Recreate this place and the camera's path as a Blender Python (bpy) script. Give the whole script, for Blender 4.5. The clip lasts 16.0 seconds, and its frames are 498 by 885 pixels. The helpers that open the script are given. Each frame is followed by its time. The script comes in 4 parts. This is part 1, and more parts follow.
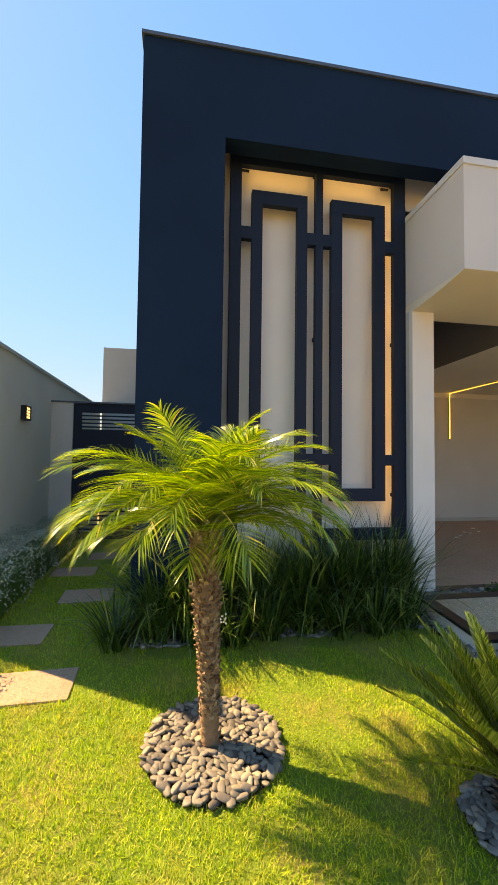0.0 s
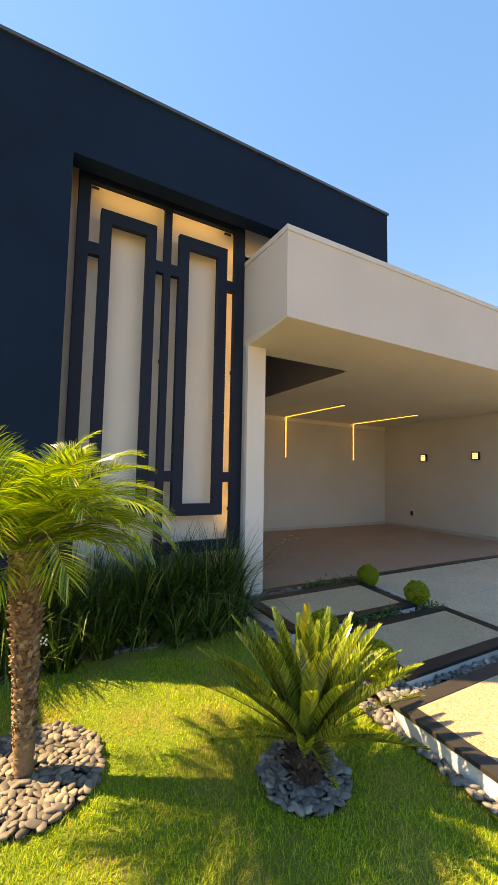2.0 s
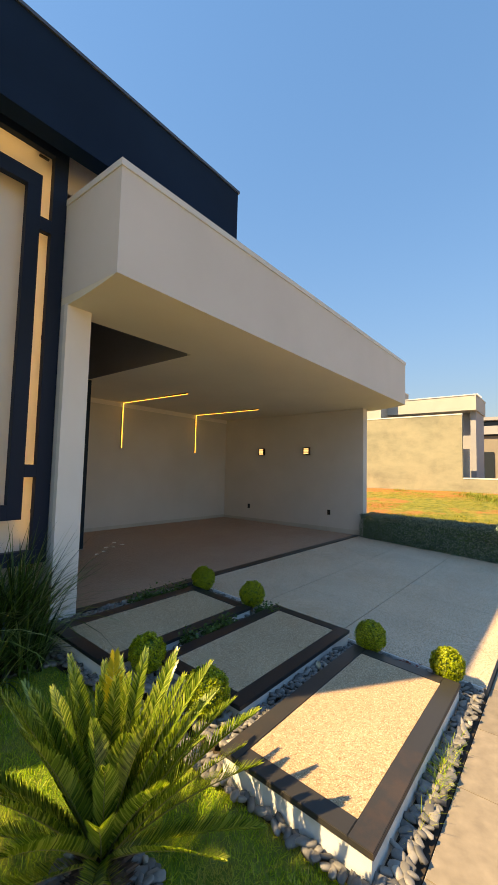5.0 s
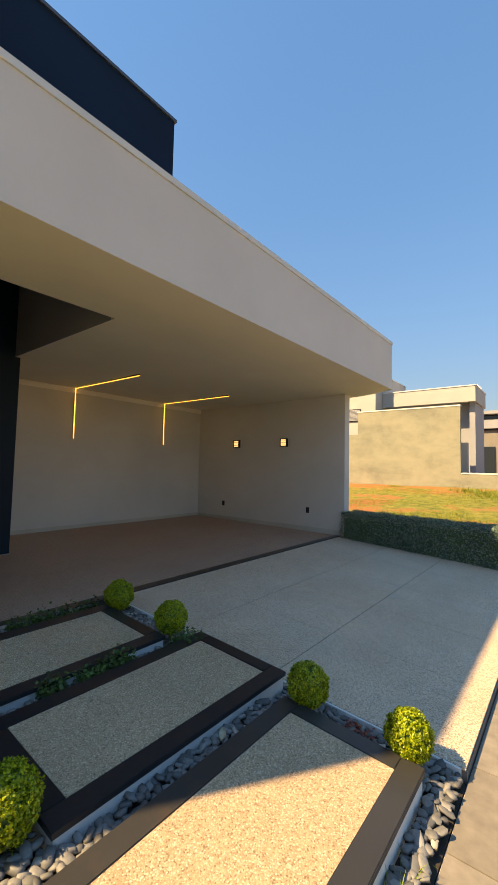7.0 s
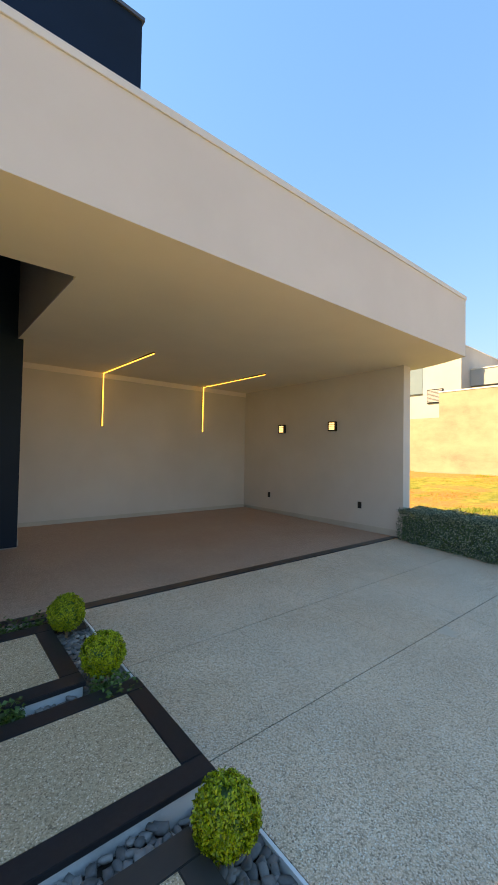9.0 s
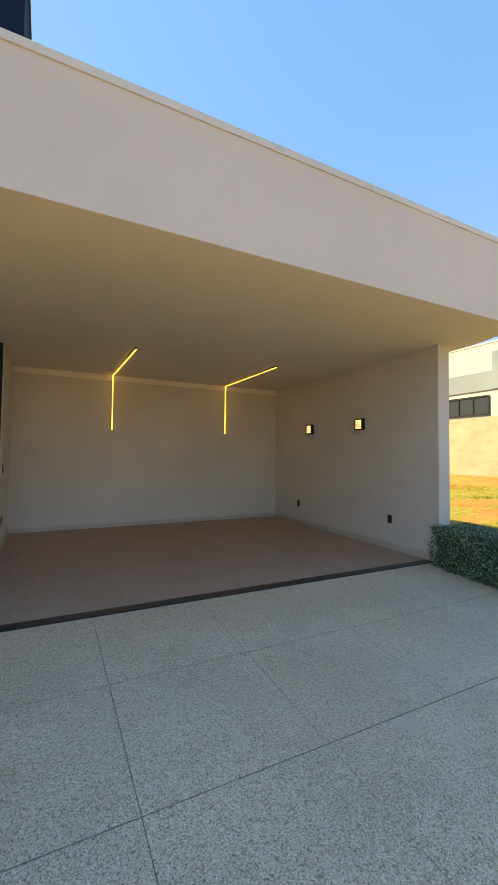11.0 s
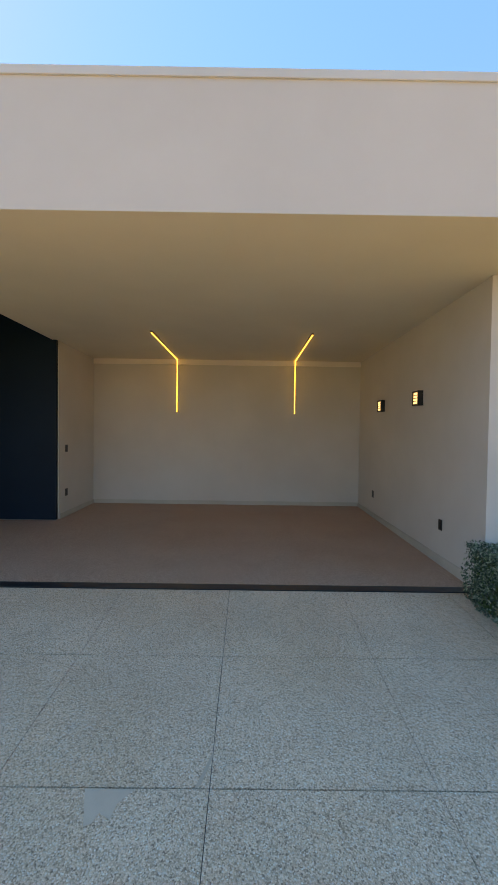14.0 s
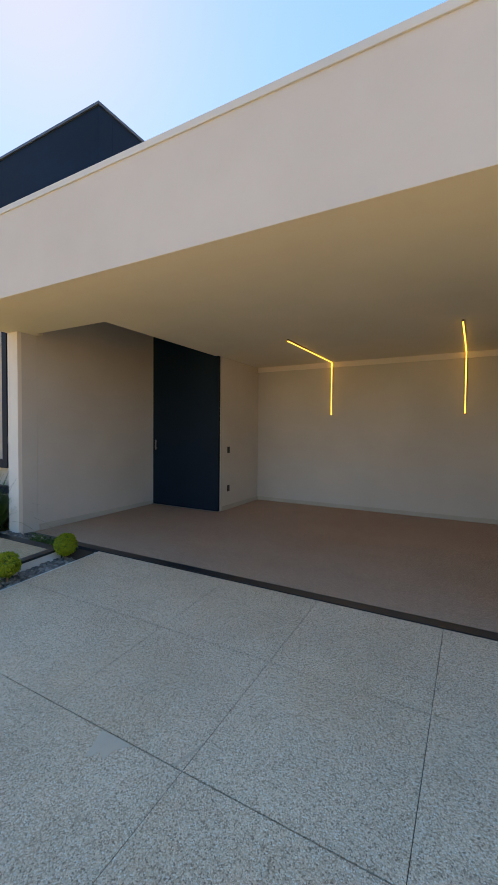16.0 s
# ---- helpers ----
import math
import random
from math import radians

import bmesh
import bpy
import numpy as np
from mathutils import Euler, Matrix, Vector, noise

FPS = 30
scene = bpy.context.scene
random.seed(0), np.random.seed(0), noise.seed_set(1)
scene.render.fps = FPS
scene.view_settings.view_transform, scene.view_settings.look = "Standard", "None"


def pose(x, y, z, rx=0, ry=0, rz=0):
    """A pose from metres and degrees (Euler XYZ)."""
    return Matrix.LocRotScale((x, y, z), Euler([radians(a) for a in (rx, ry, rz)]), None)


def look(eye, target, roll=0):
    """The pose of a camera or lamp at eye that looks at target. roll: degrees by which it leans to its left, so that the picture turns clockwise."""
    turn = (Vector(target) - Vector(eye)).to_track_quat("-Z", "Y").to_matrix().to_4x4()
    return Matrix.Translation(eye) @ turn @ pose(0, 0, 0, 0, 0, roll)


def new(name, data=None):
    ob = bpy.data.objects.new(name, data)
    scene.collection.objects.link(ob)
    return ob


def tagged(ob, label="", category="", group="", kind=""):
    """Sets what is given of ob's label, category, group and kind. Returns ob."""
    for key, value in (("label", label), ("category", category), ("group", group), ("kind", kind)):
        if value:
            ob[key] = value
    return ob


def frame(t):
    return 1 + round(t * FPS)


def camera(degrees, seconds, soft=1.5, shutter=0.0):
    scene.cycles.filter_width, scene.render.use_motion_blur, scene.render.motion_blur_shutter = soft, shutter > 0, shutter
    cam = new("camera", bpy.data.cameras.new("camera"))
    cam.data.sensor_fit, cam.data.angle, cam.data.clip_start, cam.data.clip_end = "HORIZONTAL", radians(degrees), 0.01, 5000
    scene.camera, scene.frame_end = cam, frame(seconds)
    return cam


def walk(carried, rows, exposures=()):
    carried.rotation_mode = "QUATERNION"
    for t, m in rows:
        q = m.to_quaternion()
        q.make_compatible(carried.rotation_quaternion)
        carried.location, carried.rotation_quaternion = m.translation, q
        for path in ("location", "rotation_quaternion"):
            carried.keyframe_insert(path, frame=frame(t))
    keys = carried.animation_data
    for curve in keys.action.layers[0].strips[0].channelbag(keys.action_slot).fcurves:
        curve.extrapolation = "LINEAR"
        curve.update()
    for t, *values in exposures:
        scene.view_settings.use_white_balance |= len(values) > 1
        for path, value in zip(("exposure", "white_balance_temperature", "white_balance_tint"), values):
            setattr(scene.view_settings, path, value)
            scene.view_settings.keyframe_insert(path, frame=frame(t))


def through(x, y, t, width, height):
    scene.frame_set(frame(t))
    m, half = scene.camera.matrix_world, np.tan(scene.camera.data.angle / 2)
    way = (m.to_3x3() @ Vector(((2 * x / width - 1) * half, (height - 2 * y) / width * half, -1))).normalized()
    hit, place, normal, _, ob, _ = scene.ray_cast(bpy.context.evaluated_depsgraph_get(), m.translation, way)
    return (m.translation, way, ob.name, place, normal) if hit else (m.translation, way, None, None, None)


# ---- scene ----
cam = camera(63.6, 16.0, soft=1.2)
PATH = [
    (0, (-0.318, 0.063, 1.577), (0.017, 2.033, 1.661), 0.7),
    (0.5, (-0.341, -0.105, 1.605), (0.099, 1.842, 1.725), 0.9),
    (1, (-0.322, -0.184, 1.613), (0.29, 1.715, 1.757), 1.0),
    (1.5, (-0.284, -0.213, 1.61), (0.52, 1.611, 1.768), 1.0),
    (2, (-0.245, -0.198, 1.608), (0.746, 1.531, 1.772), 1.0),
    (2.5, (-0.203, -0.169, 1.63), (0.963, 1.448, 1.79), 1.1),
    (3, (-0.165, -0.114, 1.636), (1.159, 1.377, 1.799), 1.2),
    (3.5, (-0.133, -0.045, 1.638), (1.308, 1.331, 1.805), 1.3),
    (4, (-0.084, 0.052, 1.634), (1.429, 1.349, 1.803), 1.3),
    (4.2, (-0.046, 0.091, 1.642), (1.484, 1.369, 1.803), 1.3),
    (6.3, (1.017, 0.346, 1.584), (2.597, 1.564, 1.72), 1.5),
    (6.5, (1.146, 0.309, 1.573), (2.717, 1.539, 1.714), 1.3),
    (7, (1.493, 0.293, 1.576), (3.055, 1.534, 1.7), 1.3),
    (7.5, (1.814, 0.312, 1.571), (3.348, 1.591, 1.672), 1.3),
    (8, (2.147, 0.334, 1.591), (3.617, 1.688, 1.67), 1.3),
    (8.5, (2.513, 0.358, 1.598), (3.895, 1.802, 1.663), 1.2),
    (9, (2.861, 0.365, 1.59), (4.147, 1.897, 1.647), 1.0),
    (9.2, (2.984, 0.392, 1.577), (4.243, 1.944, 1.644), 1.0),
    (11.3, (4.864, 0.224, 1.61), (5.699, 2.04, 1.665), 0.7),
    (11.5, (5.042, 0.206, 1.616), (5.827, 2.045, 1.659), 0.9),
    (11.9, (5.417, 0.185, 1.626), (6.089, 2.068, 1.646), 1.3),
    (12, (5.507, 0.184, 1.627), (6.157, 2.075, 1.626), 0.9),
    (12.5, (5.957, 0.184, 1.651), (6.471, 2.117, 1.618), 0.9),
    (13, (6.389, 0.162, 1.67), (6.74, 2.13, 1.626), 0.8),
    (13.5, (6.773, 0.175, 1.671), (6.958, 2.166, 1.624), 0.8),
    (14, (7.166, 0.228, 1.698), (7.173, 2.228, 1.649), 0.8),
    (14.5, (7.547, 0.262, 1.723), (7.335, 2.251, 1.669), 0.7),
    (15, (7.847, 0.317, 1.728), (7.413, 2.269, 1.671), 0.7),
    (15.5, (8.106, 0.436, 1.741), (7.404, 2.308, 1.682), 0.5),
    (16, (8.265, 0.481, 1.778), (7.284, 2.222, 1.716), 0.5),
]

EXPOSURES = [(0.0, 1.62, 9200, 30), (1.5, 1.68, 9500, 30), (3.5, 1.42, 9200, 29), (7.0, 1.1, 8650, 28), (9.0, 1.75, 9150, 28), (12.5, 1.56, 8950, 29), (14.5, 1.74, 8850, 29), (16.0, 1.72, 8850, 30)]
walk(cam, [(t, look(eye, target, roll)) for t, eye, target, roll in PATH], EXPOSURES)

# ---- light ----
SUN_AZ, SUN_EL = 58.5, 45.8
world = bpy.data.worlds.new("world")
scene.world = world
world.use_nodes = True
wn = world.node_tree
wn.nodes.clear()
sky = wn.nodes.new("ShaderNodeTexSky")
sky.sky_type, sky.sun_disc = "NISHITA", False
sky.sun_elevation, sky.sun_rotation = radians(SUN_EL), radians(-SUN_AZ)
sky.air_density, sky.dust_density, sky.ozone_density, sky.altitude = 1.0, 0.15, 1.0, 300
wbg, wout = wn.nodes.new("ShaderNodeBackground"), wn.nodes.new("ShaderNodeOutputWorld")
wbg.inputs["Strength"].default_value = 0.29
hue = wn.nodes.new("ShaderNodeHueSaturation")
hue.inputs["Hue"].default_value, hue.inputs["Saturation"].default_value = 0.492, 1.30
wn.links.new(sky.outputs[0], hue.inputs["Color"])
lum = wn.nodes.new("ShaderNodeRGBToBW")
soften = wn.nodes.new("ShaderNodeMath")
soften.operation = "MULTIPLY_ADD"
soften.inputs[1].default_value, soften.inputs[2].default_value = 0.85, 1.0
even = wn.nodes.new("ShaderNodeVectorMath")
even.operation = "DIVIDE"
wn.links.new(hue.outputs[0], lum.inputs[0])
wn.links.new(lum.outputs[0], soften.inputs[0])
wn.links.new(hue.outputs[0], even.inputs[0])
wn.links.new(soften.outputs[0], even.inputs[1])
wn.links.new(even.outputs[0], wbg.inputs[0])
wn.links.new(wbg.outputs[0], wout.inputs[0])
sun_data = bpy.data.lights.new("sun", "SUN")
sun_data.energy, sun_data.angle, sun_data.color = 4.4, radians(0.5), (1.0, 0.90, 0.54)
sun = new("sun", sun_data)
_a, _e = radians(SUN_AZ), radians(SUN_EL)
sun.matrix_world = look((0, 0, 0), (math.sin(_a) * math.cos(_e), -math.cos(_a) * math.cos(_e), -math.sin(_e)))



# ---- materials ----
def make_mat(name):
    m = bpy.data.materials.new(name)
    m.use_nodes = True
    nt = m.node_tree
    return m, nt, nt.nodes["Principled BSDF"]


def node(nt, kind, **values):
    n = nt.nodes.new(kind)
    for k, v in values.items():
        n.inputs[k.replace("_", " ")].default_value = v
    return n


def obj_coord(nt):
    g = nt.nodes.new("ShaderNodeNewGeometry")
    return g.outputs["Position"]


def ramp(nt, fac, stops):
    r = nt.nodes.new("ShaderNodeValToRGB")
    el = r.color_ramp.elements
    while len(el) < len(stops):
        el.new(0.5)
    for e, (p, c) in zip(el, stops):
        e.position, e.color = p, (*c, 1)
    nt.links.new(fac, r.inputs[0])
    return r.outputs[0]


def mix(nt, fac, a, b, mode="MIX"):
    m = nt.nodes.new("ShaderNodeMix")
    m.data_type, m.blend_type = "RGBA", mode
    for sock, v in ((m.inputs[0], fac), (m.inputs[6], a), (m.inputs[7], b)):
        if isinstance(v, (int, float)):
            sock.default_value = v
        elif isinstance(v, tuple):
            sock.default_value = (*v, 1)
        else:
            nt.links.new(v, sock)
    return m.outputs[2]


def bump(nt, bsdf, height, strength, distance):
    b = node(nt, "ShaderNodeBump", Strength=strength, Distance=distance)
    nt.links.new(height, b.inputs["Height"])
    nt.links.new(b.outputs[0], bsdf.inputs["Normal"])
    return b


def noise_tex(nt, scale, detail=4.0, rough=0.55, vec=None):
    n = node(nt, "ShaderNodeTexNoise", Scale=scale, Detail=detail, Roughness=rough)
    nt.links.new(vec or obj_coord(nt), n.inputs["Vector"])
    return n.outputs["Fac"]


def painted(name, colour, rough=0.75, vary=0.06, grain=0.25, stain=None, spec=0.3):
    """Rolled paint on plaster: slow blotches, fine roller grain."""
    m, nt, b = make_mat(name)
    dark = tuple(c * (1 - vary * 2) for c in colour)
    light = tuple(min(1, c * (1 + vary)) for c in colour)
    c = ramp(nt, noise_tex(nt, 0.9, 6), [(0.3, dark), (0.7, light)])
    if stain:
        c = mix(nt, ramp(nt, noise_tex(nt, 2.7, 8, 0.7), [(0.52, (0, 0, 0)), (0.78, (0.5, 0.5, 0.5))]), c, stain)
    nt.links.new(c, b.inputs["Base Color"])
    b.inputs["Roughness"].default_value = rough
    b.inputs["Specular IOR Level"].default_value = spec
    bump(nt, b, noise_tex(nt, 220, 3), grain, 0.002)
    return m


def aggregate(name, stones, scale, rough=0.7, relief=0.5, tone=0.2, seam=0.68):
    """Washed pebble concrete: a cell for each grain, in the colours given."""
    m, nt, b = make_mat(name)
    pos = obj_coord(nt)
    v = node(nt, "ShaderNodeTexVoronoi", Scale=scale, Randomness=1.0)
    nt.links.new(pos, v.inputs["Vector"])
    sep = nt.nodes.new("ShaderNodeSeparateColor")
    nt.links.new(v.outputs["Color"], sep.inputs[0])
    n = len(stones)
    c = ramp(nt, sep.outputs[0], [(i / max(1, n - 1), s) for i, s in enumerate(stones)])
    edge = ramp(nt, v.outputs["Distance"], [(0.35, (1, 1, 1)), (0.75, (seam, seam * 0.96, seam * 0.9))])
    c = mix(nt, 0.8, c, edge, "MULTIPLY")
    big = ramp(nt, noise_tex(nt, 1.6, 7, 0.65, pos), [(0.3, (1 - tone,) * 3), (0.7, (1.0, 1.0, 1.0))])
    c = mix(nt, 1.0, c, big, "MULTIPLY")
    worn = ramp(nt, noise_tex(nt, 0.55, 5, 0.6, pos), [(0.45, (0, 0, 0)), (0.70, (0.55, 0.55, 0.55))])
    c = mix(nt, worn, c, mix(nt, 1.0, c, (0.93, 0.80, 0.68), "MULTIPLY"))
    nt.links.new(c, b.inputs["Base Color"])
    b.inputs["Roughness"].default_value = rough
    b.inputs["Specular IOR Level"].default_value = 0.35
    inv = ramp(nt, v.outputs["Distance"], [(0.0, (1, 1, 1)), (0.8, (0, 0, 0))])
    bump(nt, b, inv, relief, 0.003)
    return m


def leafy(name, stops, rough=0.45, through=0.35, spec=0.5, dry=None):
    """Leaves: each island its own shade, light comes through a little."""
    m, nt, b = make_mat(name)
    g = nt.nodes.new("ShaderNodeNewGeometry")
    c = ramp(nt, g.outputs["Random Per Island"], stops)
    c = mix(nt, 1.0, c, ramp(nt, noise_tex(nt, 3.0, 4), [(0.3, (0.75, 0.75, 0.75)), (0.7, (1.0, 1.0, 1.0))]), "MULTIPLY")
    if dry:
        c = mix(nt, ramp(nt, noise_tex(nt, 2.3, 6, 0.65), [(0.50, (0, 0, 0)), (0.68, (0.75, 0.75, 0.75))]), c, dry)
    nt.links.new(c, b.inputs["Base Color"])
    b.inputs["Roughness"].default_value = rough
    b.inputs["Specular IOR Level"].default_value = spec
    t = nt.nodes.new("ShaderNodeBsdfTranslucent")
    nt.links.new(mix(nt, 1.0, c, (1.35, 1.35, 0.5), "MULTIPLY"), t.inputs[0])
    s = nt.nodes.new("ShaderNodeMixShader")
    s.inputs[0].default_value = through
    nt.links.new(b.outputs[0], s.inputs[1])
    nt.links.new(t.outputs[0], s.inputs[2])
    nt.links.new(s.outputs[0], nt.nodes["Material Output"].inputs[0])
    return m


def mineral(name, stops, rough=0.6, scale=9.0, relief=0.3, per_object=True):
    m, nt, b = make_mat(name)
    if per_object:
        o = nt.nodes.new("ShaderNodeObjectInfo").outputs["Random"]
    else:
        o = nt.nodes.new("ShaderNodeNewGeometry").outputs["Random Per Island"]
    c = ramp(nt, o, stops)
    c = mix(nt, 1.0, c, ramp(nt, noise_tex(nt, scale * 4, 6), [(0.3, (0.7, 0.7, 0.7)), (0.7, (1.0, 1.0, 1.0))]), "MULTIPLY")
    nt.links.new(c, b.inputs["Base Color"])
    b.inputs["Roughness"].default_value = rough
    bump(nt, b, noise_tex(nt, scale * 14, 4), relief, 0.002)
    return m


def glow(name, colour, strength):
    m, nt, b = make_mat(name)
    b.inputs["Base Color"].default_value = (*colour, 1)
    b.inputs["Emission Color"].default_value = (*colour, 1)
    b.inputs["Emission Strength"].default_value = strength
    return m


def simple(name, colour, rough=0.5, metal=0.0, grain=40):
    m, nt, b = make_mat(name)
    c = ramp(nt, noise_tex(nt, grain, 4), [(0.3, tuple(x * 0.8 for x in colour)), (0.7, colour)])
    nt.links.new(c, b.inputs["Base Color"])
    b.inputs["Roughness"].default_value = rough
    b.inputs["Metallic"].default_value = metal
    return m


NAVY = painted("navy_paint", (0.0045, 0.020, 0.048), 0.75, 0.12, 0.3, spec=0.15)
NAVY_TRIM = painted("navy_trim_paint", (0.009, 0.018, 0.037), 0.6, 0.08, 0.15, spec=0.25)
DOOR_PAINT = painted("door_paint", (0.003, 0.016, 0.032), 0.5, 0.1, 0.05, spec=0.18)
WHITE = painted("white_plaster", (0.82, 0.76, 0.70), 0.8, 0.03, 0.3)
FASCIA = painted("fascia_plaster", (0.685, 0.645, 0.60), 0.8, 0.03, 0.3)
# dark grey that holds the unlit look of the entry void's plaster
VOID_SHADE = painted("void_shaded_plaster", (0.30, 0.29, 0.30), 0.85, 0.04, 0.2)
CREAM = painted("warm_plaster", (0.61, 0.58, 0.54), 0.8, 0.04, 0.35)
BOUND = painted("boundary_plaster", (0.88, 0.82, 0.69), 0.8, 0.04, 0.35)
CEIL = painted("ceiling_paint", (0.78, 0.71, 0.565), 0.85, 0.03, 0.1)
KERB = painted("kerb_white", (0.76, 0.76, 0.73), 0.8, 0.08, 0.5, stain=(0.30, 0.28, 0.25))
COPE = painted("coping_paint", (0.70, 0.69, 0.66), 0.6, 0.04, 0.1)
COPE_DARK = simple("coping_metal", (0.09, 0.11, 0.14), 0.45, 0.3)
DRIVE = aggregate("washed_gravel", [(0.32, 0.22, 0.15), (0.66, 0.46, 0.31), (0.97, 0.74, 0.53), (0.78, 0.55, 0.38), (0.98, 0.80, 0.61), (0.58, 0.40, 0.27), (0.98, 0.90, 0.76)], 158, 0.65, 0.8, 0.16, 0.76)
SLABTOP = aggregate("slab_gravel", [(0.28, 0.185, 0.115), (0.61, 0.415, 0.25), (0.70, 0.49, 0.315), (0.46, 0.315, 0.19), (0.90, 0.71, 0.52)], 165, 0.7, 0.3, 0.15, 0.8)
GFLOOR = aggregate("garage_gravel", [(0.36, 0.235, 0.175), (0.58, 0.395, 0.30), (0.48, 0.315, 0.235), (0.67, 0.48, 0.375)], 120, 0.55, 0.25, 0.12)
STEPTOP = aggregate("step_gravel", [(0.36, 0.20, 0.13), (0.50, 0.31, 0.21), (0.58, 0.40, 0.28), (0.44, 0.27, 0.18)], 150)
GRANITE = mineral("black_granite", [(0.0, (0.012, 0.015, 0.019)), (1.0, (0.024, 0.027, 0.032))], 0.36, 12, 0.1)
# paler copy of GRANITE: sun sheen in the base colour, plus dust and rust
GRANITE_SUNLIT_DUSTY = painted("sunlit_dusty_granite", (0.040, 0.037, 0.034), 0.42, 0.16, 0.1, stain=(0.15, 0.075, 0.035), spec=0.5)
BASE = painted("skirting_stone", (0.52, 0.49, 0.43), 0.5, 0.10, 0.1)
TILE = mineral("pavement_tile", [(0.0, (0.27, 0.225, 0.17)), (1.0, (0.34, 0.285, 0.22))], 0.6, 3, 0.25)
GROUT = simple("grout", (0.58, 0.52, 0.43), 0.9)
SEALANT = simple("joint_sealant", (0.16, 0.145, 0.13), 0.8)
PEBBLE = mineral("river_pebble", [(0.0, (0.10, 0.085, 0.075)), (0.35, (0.18, 0.155, 0.135)), (0.7, (0.25, 0.215, 0.18)), (1.0, (0.36, 0.30, 0.22))], 0.65, 10, 0.25)
PEBBLE_TAN = mineral("river_pebble_joined", [(0.0, (0.10, 0.085, 0.075)), (0.35, (0.18, 0.155, 0.135)), (0.7, (0.25, 0.215, 0.18)), (1.0, (0.36, 0.30, 0.22))], 0.65, 10, 0.25, False)
PEBBLE_DARK = mineral("slate_pebble", [(0.0, (0.12, 0.115, 0.108)), (0.6, (0.225, 0.215, 0.20)), (0.95, (0.31, 0.29, 0.265)), (1.0, (0.50, 0.45, 0.37))], 0.6, 10, 0.3)
PEBBLE_ST = mineral("slate_pebble_joined", [(0.0, (0.12, 0.115, 0.108)), (0.6, (0.225, 0.215, 0.20)), (0.95, (0.31, 0.29, 0.265)), (1.0, (0.50, 0.45, 0.37))], 0.6, 10, 0.3, False)
BLACK = simple("black_plastic", (0.012, 0.012, 0.013), 0.4)
STEEL = simple("brushed_steel", (0.55, 0.55, 0.55), 0.3, 1.0)
LED = glow("led_diffuser", (1.0, 0.60, 0.09), 1.15)
LEDW = glow("led_tape", (1.0, 0.70, 0.22), 3.2)
LAMP = glow("sconce_glow", (1.0, 0.70, 0.28), 0.6)
SOIL = mineral("soil", [(0.0, (0.05, 0.035, 0.025)), (1.0, (0.07, 0.05, 0.035))], 0.95, 8, 0.6)
PALM_LEAF = leafy("palm_leaf", [(0.0, (0.05, 0.12, 0.012)), (0.45, (0.19, 0.32, 0.026)), (0.85, (0.42, 0.54, 0.06)), (1.0, (0.60, 0.48, 0.09))], 0.24, 0.42, 1.0)
PALM_GOLD = leafy("palm_leaf_aged", [(0.0, (0.14, 0.22, 0.02)), (0.5, (0.36, 0.34, 0.04)), (1.0, (0.52, 0.27, 0.03))], 0.4, 0.34, 0.6)
PALM_RIB = simple("palm_rib", (0.24, 0.24, 0.06), 0.5)
CYCAD_LEAF = leafy("cycad_leaf", [(0.0, (0.07, 0.13, 0.016)), (0.5, (0.24, 0.36, 0.04)), (1.0, (0.60, 0.64, 0.14))], 0.24, 0.38, 0.9)
CYCAD_YEL = leafy("cycad_leaf_yellow", [(0.0, (0.50, 0.44, 0.03)), (1.0, (0.72, 0.58, 0.05))], 0.4, 0.3)
STRAP_LEAF = leafy("strap_leaf", [(0.0, (0.008, 0.028, 0.006)), (0.6, (0.058, 0.14, 0.020)), (0.90, (0.19, 0.30, 0.075)), (1.0, (0.48, 0.52, 0.24))], 0.32, 0.2)
BOX_LEAF = leafy("box_leaf", [(0.0, (0.08, 0.13, 0.005)), (0.4, (0.32, 0.43, 0.012)), (1.0, (0.66, 0.68, 0.035))], 0.38, 0.3)
HEDGE_LEAF = leafy("hedge_leaf", [(0.0, (0.02, 0.05, 0.034)), (0.55, (0.10, 0.185, 0.125)), (1.0, (0.48, 0.60, 0.47))], 0.55, 0.15)
SILVER_LEAF = leafy("silver_leaf", [(0.0, (0.20, 0.24, 0.16)), (0.5, (0.55, 0.58, 0.46)), (1.0, (0.86, 0.86, 0.76))], 0.6, 0.15)
CLOVER = leafy("clover_leaf", [(0.0, (0.03, 0.08, 0.018)), (1.0, (0.10, 0.22, 0.05))], 0.5, 0.25)
GRASS = leafy("grass_blade", [(0.0, (0.11, 0.25, 0.014)), (0.5, (0.38, 0.57, 0.024)), (0.88, (0.66, 0.72, 0.06)), (1.0, (0.68, 0.55, 0.20))], 0.5, 0.42, 0.3, (0.56, 0.42, 0.12))
TRUNK = mineral("palm_bark", [(0.0, (0.13, 0.060, 0.032)), (0.5, (0.31, 0.175, 0.095)), (1.0, (0.50, 0.34, 0.21))], 0.9, 12, 0.8, False)
FIBRE = mineral("dark_fibre", [(0.0, (0.018, 0.011, 0.009)), (0.7, (0.085, 0.055, 0.042)), (1.0, (0.28, 0.19, 0.15))], 0.95, 12, 0.8, False)
RED_LEAF = leafy("red_leaf", [(0.0, (0.20, 0.03, 0.02)), (1.0, (0.42, 0.10, 0.06))], 0.5, 0.2)
HEART = simple("cycad_heart_fuzz", (0.34, 0.20, 0.15), 0.9)
LEAF_DRY = simple("dry_leaf_skin", (0.58, 0.46, 0.30), 0.7)
PETAL = simple("white_petal", (0.85, 0.83, 0.74), 0.6)
